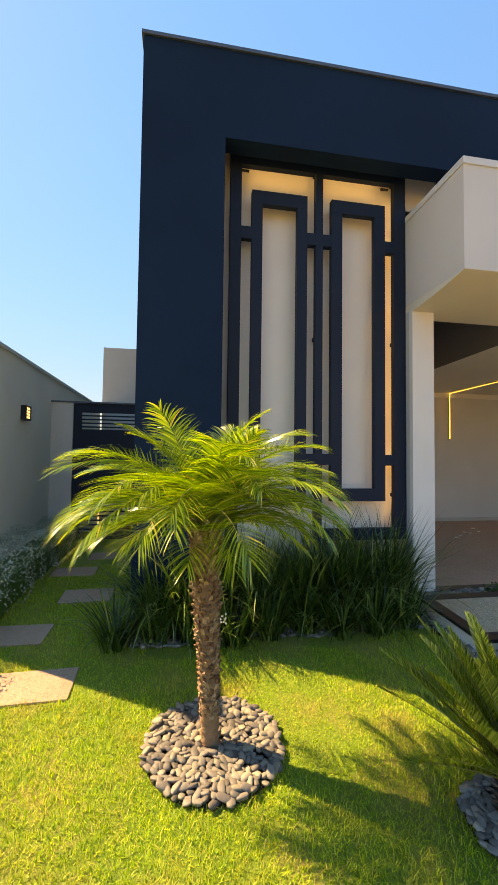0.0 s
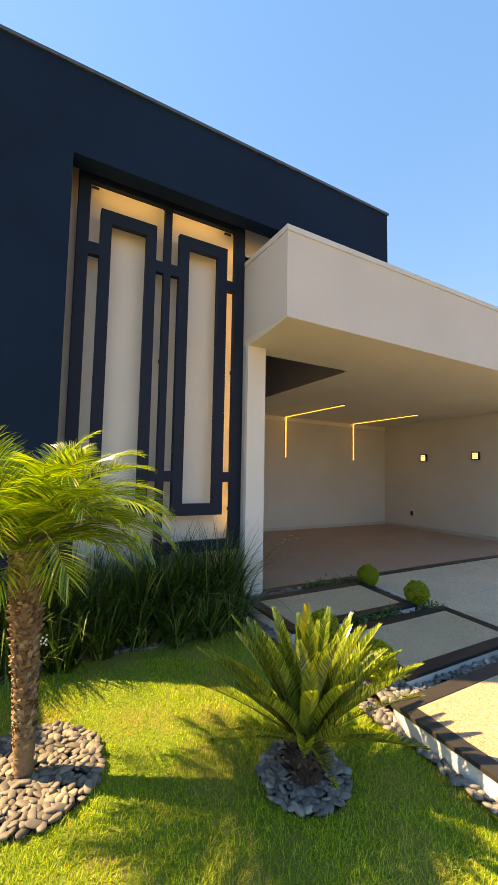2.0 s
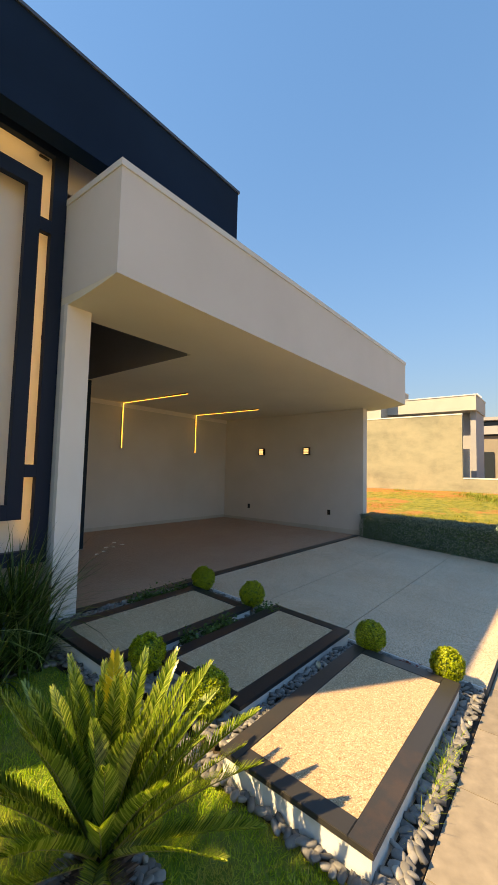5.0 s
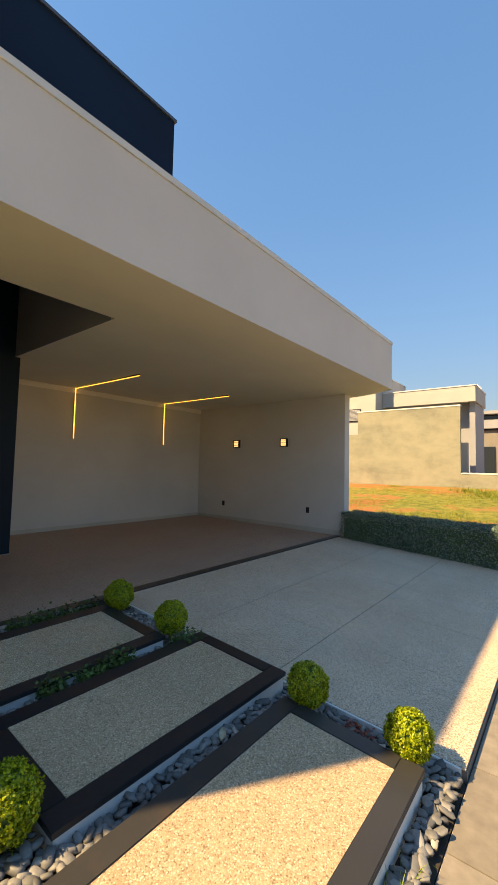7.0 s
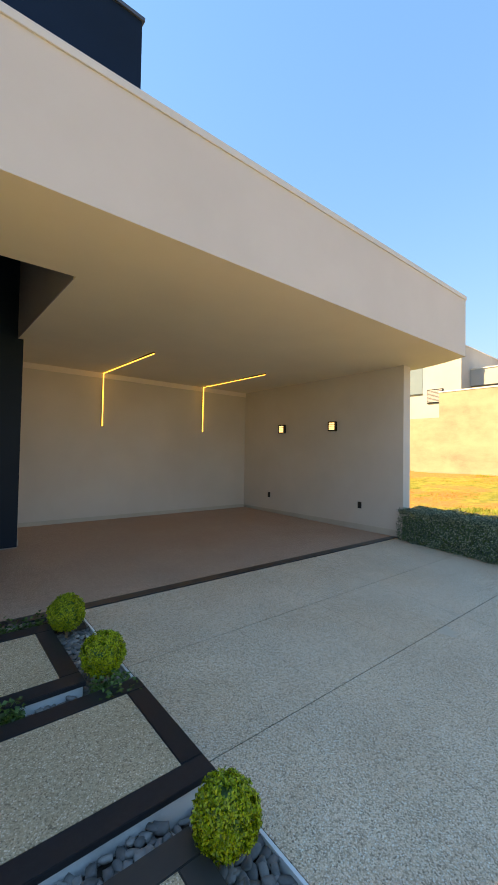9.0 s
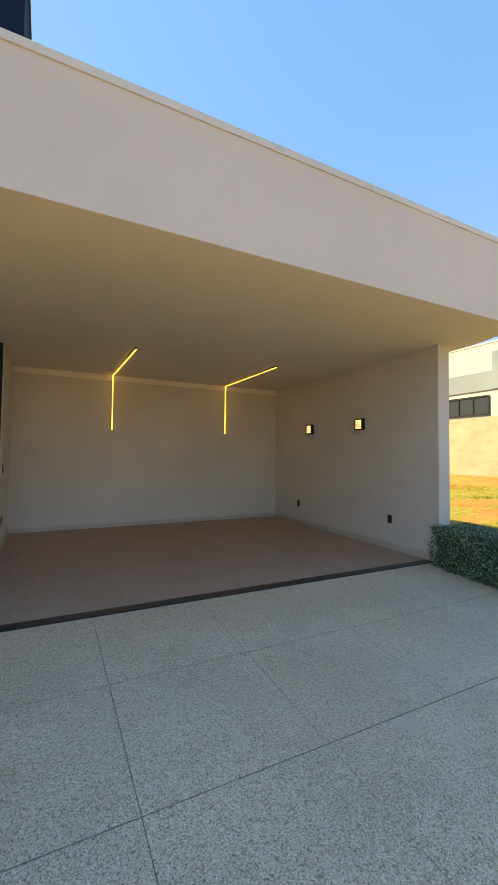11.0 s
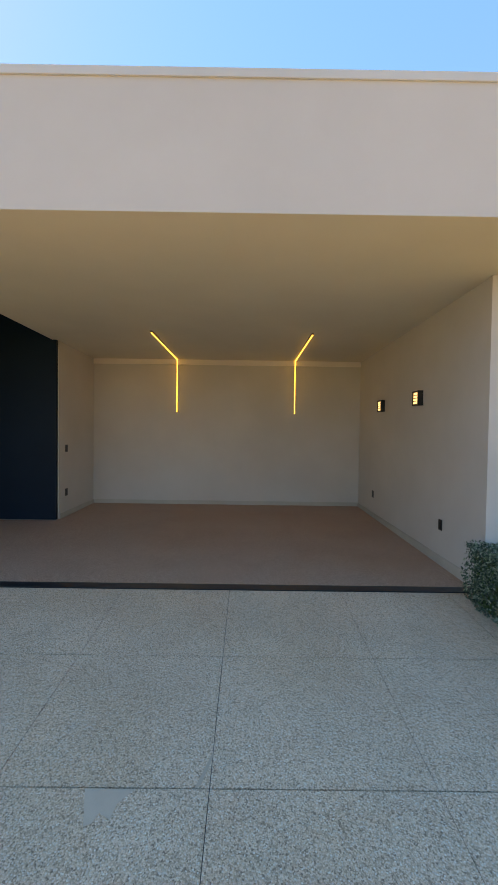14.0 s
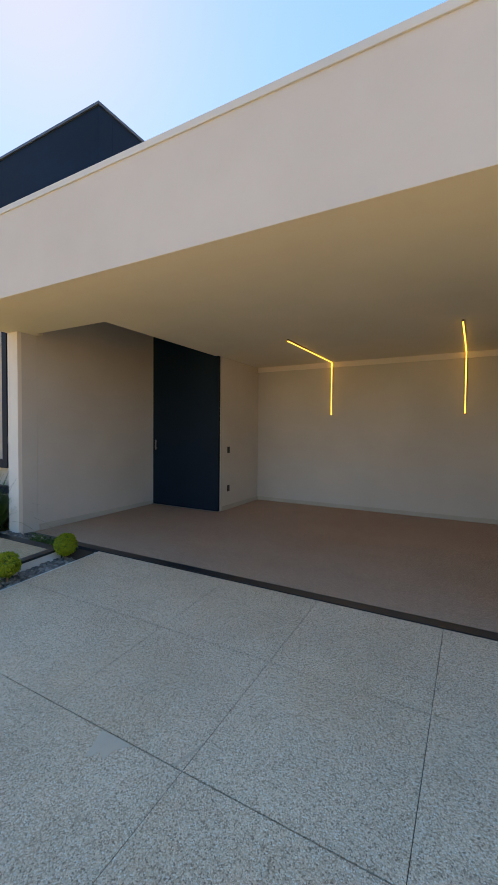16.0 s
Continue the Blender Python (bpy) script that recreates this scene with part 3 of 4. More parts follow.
boxes("wall_gate_side", [(-2.398, -2.06, 7.0, 7.15, 0.0, 2.47)], CREAM, kind="structure", label="off-white wall stub beside the gate")


def build_gate():
    t = thing("side_gate", "closed navy blue metal side gate with slatted openings", "gate")
    x0, x1, y0, y1 = -2.055, -0.735, 7.02, 7.07
    boxes("gate_frame", [(x0, x0 + 0.12, y0, y1, 0.24, 2.46), (x1 - 0.1, x1, y0, y1, 0.24, 2.46), (x0 + 0.12, x1 - 0.1, y0, y1, 2.34, 2.46), (x0 + 0.12, x1 - 0.1, y0, y1, 0.24, 0.36)], NAVY_TRIM, t)
    boxes("gate_panel", [(x0 + 0.12, x1 - 0.1, y0 + 0.01, y1 - 0.01, 0.86, 2.04)], NAVY_TRIM, t)
    for z in [2.07 + i * 0.062 for i in range(5)] + [0.39 + i * 0.072 for i in range(7)]:
        boxes("slat", [(x0 + 0.12, x1 - 0.1, y0 + 0.008, y1 - 0.008, z, z + 0.022)], NAVY_TRIM, t)
    boxes("gate_cap", [(-2.4, -0.735, 6.98, 7.17, 2.47, 2.495)], COPE_DARK, t)


build_gate()

# ---- raised walkway slabs ----
def build_slab(x0, x1, y0, y1, label, stone=GRANITE):
    t = thing("walkway_slab", label, "paving slab", "raised entrance slabs")
    b, r = 0.115, 0.085
    prism("plinth", rect(x0 + 0.012, x1 - 0.012, y0 + 0.012, y1 - 0.012), -0.2, lambda x, y: slab_z(x, y) - 0.028, KERB, t, "white painted concrete plinth")
    lo, hi = (lambda x, y: slab_z(x, y) - 0.028), (lambda x, y: slab_z(x, y))
    for o in (rect(x0, x1, y0, y0 + b), rect(x0, x1, y1 - b, y1), rect(x0, x0 + b, y0 + b + 0.002, y1 - b - 0.002), rect(x1 - b, x1, y0 + b + 0.002, y1 - b - 0.002)):
        prism("border", o, lo, hi, stone, t, "black granite border", bevel=0.003)
    prism("inlay", rect(x0 + b + 0.002, x1 - b - 0.002, y0 + b + 0.002, y1 - b - 0.002), lo, lambda x, y: slab_z(x, y) - 0.003, SLABTOP, t, "beige washed gravel inlay")


build_slab(1.98, 3.74, 0.89, 1.74, "raised beige gravel slab, dusty black granite border coloured paler for sun sheen, half in sun", GRANITE_SUNLIT_DUSTY)
build_slab(2.33, 3.98, 1.89, 2.74, "raised grey-beige gravel slab, black granite border, between two pebble gaps")
build_slab(2.00, 3.71, 2.87, 3.74, "raised gravel slab, black granite border, beside the white pillar")
prism("kerb_drive", rect(4.018, 4.034, 0.782, 4.05), -0.2, lambda x, y: drive_z(x, y) - 0.001, KERB, kind="structure", label="white painted driveway kerb")
prism("kerb_garage", rect(2.0, 4.02, 4.0, 4.055), -0.2, lambda x, y: 0.15, KERB, kind="structure", label="white painted kerb along the garage")
prism("pebble_soil", [(1.9, 0.76), (4.02, 0.76), (4.02, 4.0), (1.9, 4.0)], -0.25, lambda x, y: drive_z(x, y) - 0.065, SOIL, kind="structure", label="dark soil under the pebbles")

# ---- driveway and pavement bodies ----
prism("driveway", rect(4.036, 9.62, 0.755, 4.058), -0.25, lambda x, y: drive_z(x, y) - 0.012, SEALANT, kind="structure", label="driveway of washed gravel panels")
boxes("pavement", [(-60, 60, -1.46, 0.752, -0.4, PAVE_Z - 0.012)], GROUT, kind="structure", label="pavement of large beige-grey tiles")

# ---- neighbouring buildings ----
def build_neighbour():
    t = thing("neighbour_house", "white and grey flat-roofed house behind a raw plastered lot wall", "house")
    boxes("lot_wall", [(21.0, 21.18, 3.96, 8.69, 0.2, 4.50), (21.0, 21.18, 8.69, 22.0, 0.2, 3.38)], RENDERWALL, t, "unpainted stained plaster lot wall")
    boxes("wall_cap", [(20.98, 21.2, 3.94, 8.71, 4.50, 4.56)], COPE, t)
    boxes("low_wall", [(21.0, 21.18, -3.0, 3.958, 0.2, 1.50)], RENDERWALL, t)
    boxes("low_wall_cap", [(20.98, 21.2, -3.0, 3.938, 1.50, 1.56)], COPE, t)
    boxes("canopy", [(23.0, 26.0, 3.67, 8.148, 4.98, 5.74)], NB_WHITE, t, "white cantilevered canopy", bevel=0.01)
    boxes("canopy_cap", [(22.97, 26.02, 3.64, 8.118, 5.74, 5.79)], COPE, t)
    boxes("wall", [(23.4, 25.9, 3.75, 4.0, 0.2, 4.98), (24.0, 26.0, 4.0, 8.148, 0.2, 4.98)], NB_GREY, t, "grey plastered wall")
    boxes("side_wall", [(22.0, 27.0, 8.15, 9.95, 0.2, 6.80), (22.06, 30.0, 9.95, 15.05, 0.2, 5.52), (22.4, 30.0, 15.05, 22.0, 0.2, 5.25)], NB_WHITE, t, "white plastered side wall")
    boxes("parapet", [(22.0, 30.0, 9.952, 15.05, 5.522, 6.75)], NB_WHITE, t, "white overhanging roof parapet")
    boxes("parapet_cap", [(21.97, 27.03, 8.12, 10.0, 6.80, 6.84), (21.97, 30.0, 10.002, 15.08, 6.752, 6.80)], COPE, t)
    boxes("pier", [(22.0, 22.3, 3.86, 4.13, 0.2, 2.94)], NB_WHITE, t)
    boxes("clerestory_pane", [(22.0, 22.055, 9.952, 15.04, 4.68, 5.52), (21.985, 21.998, 9.952, 11.0, 4.70, 6.35)], GLASS_PALE, t, "pale reflecting clerestory glass strip")
    w = boxes("window", [(22.02, 22.055, 11.2, 13.33, 3.66, 4.40)], GLASS_DARK, t, label="strip window with dark panes")
    boxes("window_frame", [(21.98, 22.019, 11.15, 13.38, 3.60, 3.66), (21.98, 22.019, 11.15, 13.38, 4.40, 4.46)] + [(21.98, 22.019, y - 0.035, y + 0.035, 3.66, 4.40) for y in (11.2, 11.91, 12.62, 13.33)], BLACK, w)
    # thin grey box before the wall, its colour standing for a recess in shade
    boxes("recess_panel", [(22.3, 22.398, 15.06, 18.0, 3.70, 4.45)], NB_GREY, t, "grey panel standing for a shaded wall recess")
    v = boxes("vent", [(21.95, 21.998, 8.95, 9.72, 4.18, 4.85)], BLACK, t, "dark louvred vent")
    for i in range(9):
        z = 4.18 + 0.05 + i * (4.85 - 4.18 - 0.08) / 9
        boxes("slat", [(21.92, 21.949, 8.95 + 0.03, 9.72 - 0.03, z, z + 0.045)], NB_GREY, v)
    for i in range(4):
        boxes("roof_pipe", [(24.2 + 0.35 * i, 24.26 + 0.35 * i, 3.75, 3.81, 5.79, 6.02)], COPE, t, "short white roof pipe")


build_neighbour()


def build_far_house():
    t = thing("far_house", "distant beige house with a grey flat roof and dark gate", "house")
    boxes("wall", [(38.0, 48.0, -6.0, 5.9, 0.0, 4.93)], FAR_WALL, t, "beige plastered wall")
    # thin dark line between wall and fascia
    boxes("drip_band", [(37.9, 48.0, -6.0, 5.95, 4.932, 5.06)], BLACK, t)
    boxes("fascia", [(37.7, 48.0, -6.0, 6.0, 5.062, 5.74)], NB_GREY, t, "pale grey roof fascia")
    boxes("upper_louvre", [(38.4, 38.48, -4.0, 5.8, 5.742, 6.2)], GLASS_DARK, t)
    boxes("roof", [(37.6, 48.5, -6.4, 6.1, 6.202, 6.45)], NB_GREY, t)
    boxes("gate", [(37.9, 37.98, 4.7, 5.8, 0.2, 3.63)], GLASS_DARK, t)


build_far_house()

# ---- stepping stones ----
for i, (x, y, w, d, a) in enumerate([(-1.26, 2.99, 0.52, 0.36, 2), (-1.64, 3.72, 0.52, 0.34, -1), (-1.24, 4.50, 0.5, 0.34, 2), (-1.56, 5.30, 0.5, 0.33, 0), (-1.3, 6.1, 0.5, 0.33, 2)]):
    t = thing("stepping_stone", "rough pinkish-beige gravel stepping stone set in the lawn" if i else "rough pinkish-beige gravel stepping stone set in sunlit lawn", "stepping stone", "stepping stones")
    bm = bmesh.new()
    add_box(bm, -w / 2, w / 2, -d / 2, d / 2, -0.05, 0.012, bevel=0.008)
    part("stone", bm, STEPTOP, t)
    t.matrix_basis = pose(x, y, lawn_z(x, y) + 0.002, 3.5, 0, a)


# ---- leaves and blades ----
rng = np.random.default_rng(7)


def blades_mesh(name, base, heading, length, width, lean, curve, mat, seg=3):
    """Tapered bending blades: arrays of base points, headings, lengths, widths, starting leans and bends (radians from upright)."""
    n = len(base)
    base = np.asarray(base, float)
    out = np.stack([np.cos(heading), np.sin(heading), np.zeros(n)], 1)
    side = np.stack([-np.sin(heading), np.cos(heading), np.zeros(n)], 1)
    pts, cur = [], base.copy()
    step = (length / seg)[:, None]
    rows = []
    for s in range(seg + 1):
        w = (width * (1 - (s / seg) ** 2) * 0.5)[:, None]
        if s == seg:
            rows.append(cur[:, None, :])
        else:
            rows.append(np.stack([cur - side * w, cur + side * w], 1))
        ang = (lean + curve * (s + 0.5) / seg)[:, None]
        cur = cur + step * (out * np.sin(ang) + np.array([0, 0, 1.0]) * np.cos(ang))
    v = np.concatenate(rows, 1)
    k = v.shape[1]
    tri = []
    for s in range(seg - 1):
        a = 2 * s
        tri += [(a, a + 1, a + 3), (a, a + 3, a + 2)]
    tri.append((k - 3, k - 2, k - 1))
    tri = np.array(tri)
    f = (np.arange(n)[:, None, None] * k + tri[None]).reshape(-1, 3)
    return raw_mesh(name, v.reshape(-1, 3), f, mat, True)


def leaf_cloud(name, centre, normal, size, mat, aspect=0.55, hang=0.6):
    """Many small folded leaves at the given points, facing roughly along the normals."""
    n = len(centre)
    r = rng.normal(size=(n, 3)) * hang
    d = normal + r
    d /= np.linalg.norm(d, axis=1)[:, None]
    u = np.cross(d, rng.normal(size=(n, 3)))
    u /= np.linalg.norm(u, axis=1)[:, None]
    w = np.cross(d, u)
    s = size[:, None]
    tip = centre + u * s
    mid = centre + u * s * 0.5
    v = np.stack([centre, mid + w * s * aspect * 0.5 + d * s * 0.12, tip, mid - w * s * aspect * 0.5 + d * s * 0.12], 1).reshape(-1, 3)
    f = (np.arange(n)[:, None, None] * 4 + np.array([[0, 1, 2], [0, 2, 3]])[None]).reshape(-1, 3)
    return raw_mesh(name, v, f, mat, True)


def frond_mesh(name, length, lean0, bend, pairs, leaf_len, leaf_w, stalk, forward, vee, droop, mats, rib=0.006, seg=3, late=1.3):
    """A feather leaf in the xz plane, its stalk from the origin: lean0 and bend in degrees from upright. mats: leaflet, rib."""
    steps = 40
    ts = np.linspace(0, 1, steps + 1)
    ang = np.radians(lean0 + bend * ts ** late)
    d = np.stack([np.sin(ang), 0 * ang, np.cos(ang)], 1)
    p = np.concatenate([[[0, 0, 0]], np.cumsum((d[:-1] + d[1:]) / 2 * length / steps, 0)])
    V, F, M = [], [], []

    def at(t):
        i = min(steps - 1, int(t * steps))
        k = t * steps - i
        return p[i] * (1 - k) + p[i + 1] * k, d[i]

    for j in range(pairs):
        t = stalk + (1 - stalk) * (j + 0.5) / pairs
        q = (t - stalk) / (1 - stalk)
        c, tang = at(t)
        up = np.array([-tang[2], 0.0, tang[0]])
        if up[2] < 0:
            up = -up
        shape = min(1.0, 0.35 + q * 4.0) * (1 - max(0, q - 0.55) ** 1.6 * 2.0)
        for s in (-1, 1):
            L = leaf_len * max(0.25, shape) * rng.uniform(0.9, 1.08)
            fw = radians(forward + (0 if q < 0.8 else -(q - 0.8) * 120)) + rng.uniform(-0.09, 0.09)
            out = np.array([0, s, 0.0]) * math.cos(radians(vee)) + up * math.sin(radians(vee))
            dirn = out * math.sin(fw) + tang * math.cos(fw)
            wv = tang * math.sin(fw) - out * math.cos(fw)
            wv = wv * 0.8 + up * 0.6 * 1.0
            wv /= np.linalg.norm(wv)
            b0, n0 = c + rng.normal(size=3) * 0.001, len(V)
            cur = b0.copy()
            dr = droop * rng.uniform(0.7, 1.3)
            for k in range(seg + 1):
                w = leaf_w * 0.5 * (0.6 if k == 0 else (1 - ((k - 1) / (seg - 0.9)) ** 1.5 if k < seg else 0))
                if k == seg:
                    V.append(cur.copy())
                else:
                    V.append(cur - wv * w)
                    V.append(cur + wv * w)
                dd = dirn + np.array([0, 0, -1]) * dr * (k + 0.5) / seg
                dd /= np.linalg.norm(dd)
                cur = cur + dd * L / seg
            for k in range(seg - 1):
                a = n0 + 2 * k
                F += [(a, a + 1, a + 3), (a, a + 3, a + 2)]
                M += [0, 0]
            F.append((n0 + 2 * seg - 2, n0 + 2 * seg - 1, n0 + 2 * seg))
            M.append(0)
    rings = 12
    base = len(V)
    for k in range(rings + 1):
        c, tang = at(k / rings * 0.999)
        up = np.array([-tang[2], 0.0, tang[0]])
        r = rib * (1 - 0.8 * k / rings)
        for a in range(3):
            th = a * 2.0944 + 0.5
            V.append(c + (np.array([0, 1, 0]) * math.cos(th) + up * math.sin(th)) * r)
    for k in range(rings):
        for a in range(3):
            i0, i1 = base + k * 3 + a, base + k * 3 + (a + 1) % 3
            F += [(i0, i1, i1 + 3), (i0, i1 + 3, i0 + 3)]
            M += [1, 1]
    me = raw_mesh(name, V, F, list(mats), True)
    if len(me.polygons) == len(M):
        me.polygons.foreach_set("material_index", M)
    return me


def lathe(name, profile, sides, mat, parent, wobble=0.0, path=None, label=""):
    """A trunk: rings of (z, radius) with an uneven outline, leaning along path(z)."""
    V, F = [], []
    for k, (z, r) in enumerate(profile):
        cx, cy = path(z) if path else (0, 0)
        for a in range(sides):
            th = a / sides * 2 * math.pi + k * 0.4
            rr = r * (1 + rng.uniform(-wobble, wobble))
            V.append((cx + rr * math.cos(th), cy + rr * math.sin(th), z))
    for k in range(len(profile) - 1):
        for a in range(sides):
            i0, i1 = k * sides + a, k * sides + (a + 1) % sides
            F.append((i0, i1, i1 + sides, i0 + sides))
    return piece(name, raw_mesh(name, V, F, mat, False), parent, label=label)


# ---- date palm ----
def build_palm(x, y, z):
    t = thing("pygmy_date_palm", "pygmy date palm, rough fibrous trunk, arching yellow-green fronds, in pebbles", "palm tree", at=(x, y, z))
    top = 1.17

    def path(zz):
        k = zz / top
        return -0.05 * max(0.0, k) ** 1.2, 0.02 * k

    prof = [(-0.05, 0.085), (0.0, 0.068)]
    zz = 0.02
    while zz < top + 0.05:
        k = zz / top
        r = 0.049 + 0.030 * k ** 1.3
        prof += [(zz, r * 0.92), (zz + 0.018, r * 1.08)]
        zz += 0.030
    lathe("trunk", prof, 14, TRUNK, t, 0.13, path)
    # old leaf stubs round the trunk
    bm = bmesh.new()
    for i in range(420):
        zq = 0.16 + (top - 0.11) * (i / 420.0)
        k = zq / top
        r = 0.047 + 0.030 * k ** 1.3
        th = i * 2.39996 + rng.uniform(-0.2, 0.2)
        cx, cy = path(zq)
        w, h, o = rng.uniform(0.009, 0.017), rng.uniform(0.022, 0.045), rng.uniform(0.010, 0.034) * (0.12 + k * 1.2)
        c, s = math.cos(th), math.sin(th)
        P = lambda u, rad, dz: (cx + c * rad - s * u, cy + s * rad + c * u, zq + dz)
        v = [bm.verts.new(q) for q in (P(-w, r - 0.004, -h * .5), P(w, r - 0.004, -h * .5), P(w * .7, r + o, h * .5), P(-w * .7, r + o, h * .5), P(0, r - 0.002, h * 0.7))]
        bm.faces.new((v[0], v[1], v[2], v[3]))
        bm.faces.new((v[3], v[2], v[4]))
        bm.faces.new((v[1], v[4], v[2]))
        bm.faces.new((v[0], v[3], v[4]))
    part("bark", bm, TRUNK, t, "brown fibrous leaf stubs", kind="stuff")
    cx, cy = path(top)
    # young sheath fibre under the crown
    mats = (PALM_LEAF, PALM_RIB)
    tiers = [(10, 0.86, 9, 50, 17, 14), (14, 0.98, 21, 74, 21, 14), (15, 1.03, 32, 86, 23, 14), (17, 1.0, 45, 88, 23, 13), (14, 0.74, 54, 70, 20, 12)]
    turn = 0.0
    for n, L, lean, bend, ll, sp in tiers:
        variants = [frond_mesh("frond", L * q, lean, bend * b, 60, ll / 100 * 1.30, 0.0076, 0.13, 46, 24, 0.68, mats if lean < 55 else (PALM_GOLD, PALM_RIB), 0.006, 4, 1.25) for q, b in ((1.0, 1.0), (0.93, 1.12))]
        for i in range(n):
            turn += 360 / n + rng.uniform(-9, 9)
            back = math.sin(radians(turn - 20))
            if lean > 40 and back > 0.75 and i % 2:
                continue
            k = 0.90 * (1 - 0.22 * max(0.0, back) * (lean > 20))
            piece("frond", variants[i % 2], t, pose(cx, cy, top - 0.02 + rng.uniform(-0.03, 0.03), rng.uniform(-sp, sp), rng.uniform(-sp * 0.7, sp * 0.7), turn) @ Matrix.Scale(k, 4))
        turn += 21
    bm = bmesh.new()
    for i in range(9):
        a = i * 2.4
        m = Matrix.Translation((0.014 * math.cos(a), 0.008 * math.sin(a), 0.006 * i - 0.02))
        bmesh.ops.create_icosphere(bm, subdivisions=1, radius=0.0062, matrix=m)
    o = part("white_flower", bm, PETAL, t, "small white blossom on the trunk")
    o.location = (0.055, -0.075, 0.70)


PALM_AT = (-0.13, 2.32)
build_palm(PALM_AT[0], PALM_AT[1], lawn_z(*PALM_AT) + 0.01)


# ---- cycad ----
def build_cycad(x, y, z):
    t = thing("sago_palm", "low sago palm with stiff green fronds above slate pebbles", "cycad", at=(x, y, z))
    lathe("trunk", [(-0.04, 0.085), (0.03, 0.10), (0.08, 0.105), (0.13, 0.095), (0.17, 0.07), (0.20, 0.035), (0.21, 0.01)], 14, FIBRE, t, 0.10)
    bm = bmesh.new()
    for i in range(150):
        th, zq = i * 2.39996, 0.01 + 0.20 * i / 150
        r = 0.098 - max(0, zq - 0.1) * 0.4
        c, s = math.cos(th), math.sin(th)
        w, L = 0.011, rng.uniform(0.03, 0.06)
        v = [bm.verts.new(q) for q in ((c * r - s * w, s * r + c * w, zq), (c * r + s * w, s * r - c * w, zq), (c * (r + L), s * (r + L), zq + rng.uniform(0.0, 0.05)), (c * r, s * r, zq + 0.02))]
        bm.faces.new((v[0], v[1], v[2]))
        bm.faces.new((v[1], v[3], v[2]))
        bm.faces.new((v[3], v[0], v[2]))
    part("fibre_collar", bm, FIBRE, t, "dark fibrous old leaf stalks", kind="stuff")
    mats = (CYCAD_LEAF, PALM_RIB)
    tiers = [(9, 0.60, 9, 10), (12, 0.69, 23, 12), (13, 0.74, 37, 14), (12, 0.74, 51, 16), (6, 0.60, 66, 18)]
    turn = 10.0
    yellow = frond_mesh("frond", 0.66, 14, 12, 80, 0.08, 0.0085, 0.10, 52, 32, 0.05, (CYCAD_YEL, PALM_RIB), 0.006, 2)
    for k, (n, L, lean, bend) in enumerate(tiers):
        variants = [frond_mesh("frond", L * q, lean, bend * b, 140, 0.082, 0.0088, 0.05, 42, 40, 0.03, mats, 0.006, 2) for q, b in ((1.0, 1.0), (0.94, 1.15))]
        for i in range(n):
            turn += 360 / n + rng.uniform(-7, 7)
            piece("frond", variants[i % 2], t, pose(0.02 * math.cos(radians(turn)), 0.02 * math.sin(radians(turn)), 0.165, rng.uniform(-6, 6), rng.uniform(-5, 5), turn))
    a = rng.uniform(0, 6.28, 90)
    rr = rng.uniform(0, 0.05, 90)
    hb = np.stack([np.cos(a) * rr, np.sin(a) * rr, np.full(90, 0.15)], 1)
    piece("heart", blades_mesh("heart", hb, a, rng.uniform(0.05, 0.10, 90), rng.uniform(0.006, 0.012, 90), rng.uniform(0.1, 0.7, 90), rng.uniform(0, 0.5, 90), HEART, 2), t, kind="stuff", label="pinkish-brown fuzzy heart of the sago palm")
    piece("frond", yellow, t, pose(0, 0, 0.20, 3, 2, 60), label="yellowing frond")


CYCAD_AT = (1.215, 1.66)
build_cycad(CYCAD_AT[0], CYCAD_AT[1], lawn_z(*CYCAD_AT) + 0.02)


# ---- strap-leaved plants along the wall ----
def build_strap(x, y, h, n, label):
    t = thing("strap_leaf_plant", label, "garden plant", "strap-leaved plants", at=(x, y, lawn_z(x, y)))
    a = rng.uniform(0, 2 * np.pi, n)
    rad = rng.uniform(0, 0.13, n)
    base = np.stack([np.cos(a) * rad, np.sin(a) * rad, np.zeros(n) - 0.01], 1)
    hd = a + rng.normal(0, 0.5, n)
    L = rng.uniform(0.6, 1.12, n) * h
    me = blades_mesh("leaves", base, hd, L, rng.uniform(0.010, 0.021, n), rng.uniform(0.03, 0.55, n), rng.uniform(0.4, 2.5, n) * rng.uniform(0.4, 1.0, n), STRAP_LEAF, 6)
    piece("leaves", me, t, kind="stuff")


for i in range(11):
    x = -0.48 + i * 0.226
    build_strap(x, 3.78 if x < 0.1 else 3.86, 0.92 + 0.22 * math.sin(i * 2.1) * 0.5 + (0.12 if i > 6 else 0), 300,
                "long dark green arching strap leaves against the house front")
for i in range(9):
    x = -0.80 + i * 0.315
    build_strap(x, 3.46 + 0.06 * math.sin(i * 1.7), 0.58, 150, "low clump of dark green strap leaves beside the lawn")


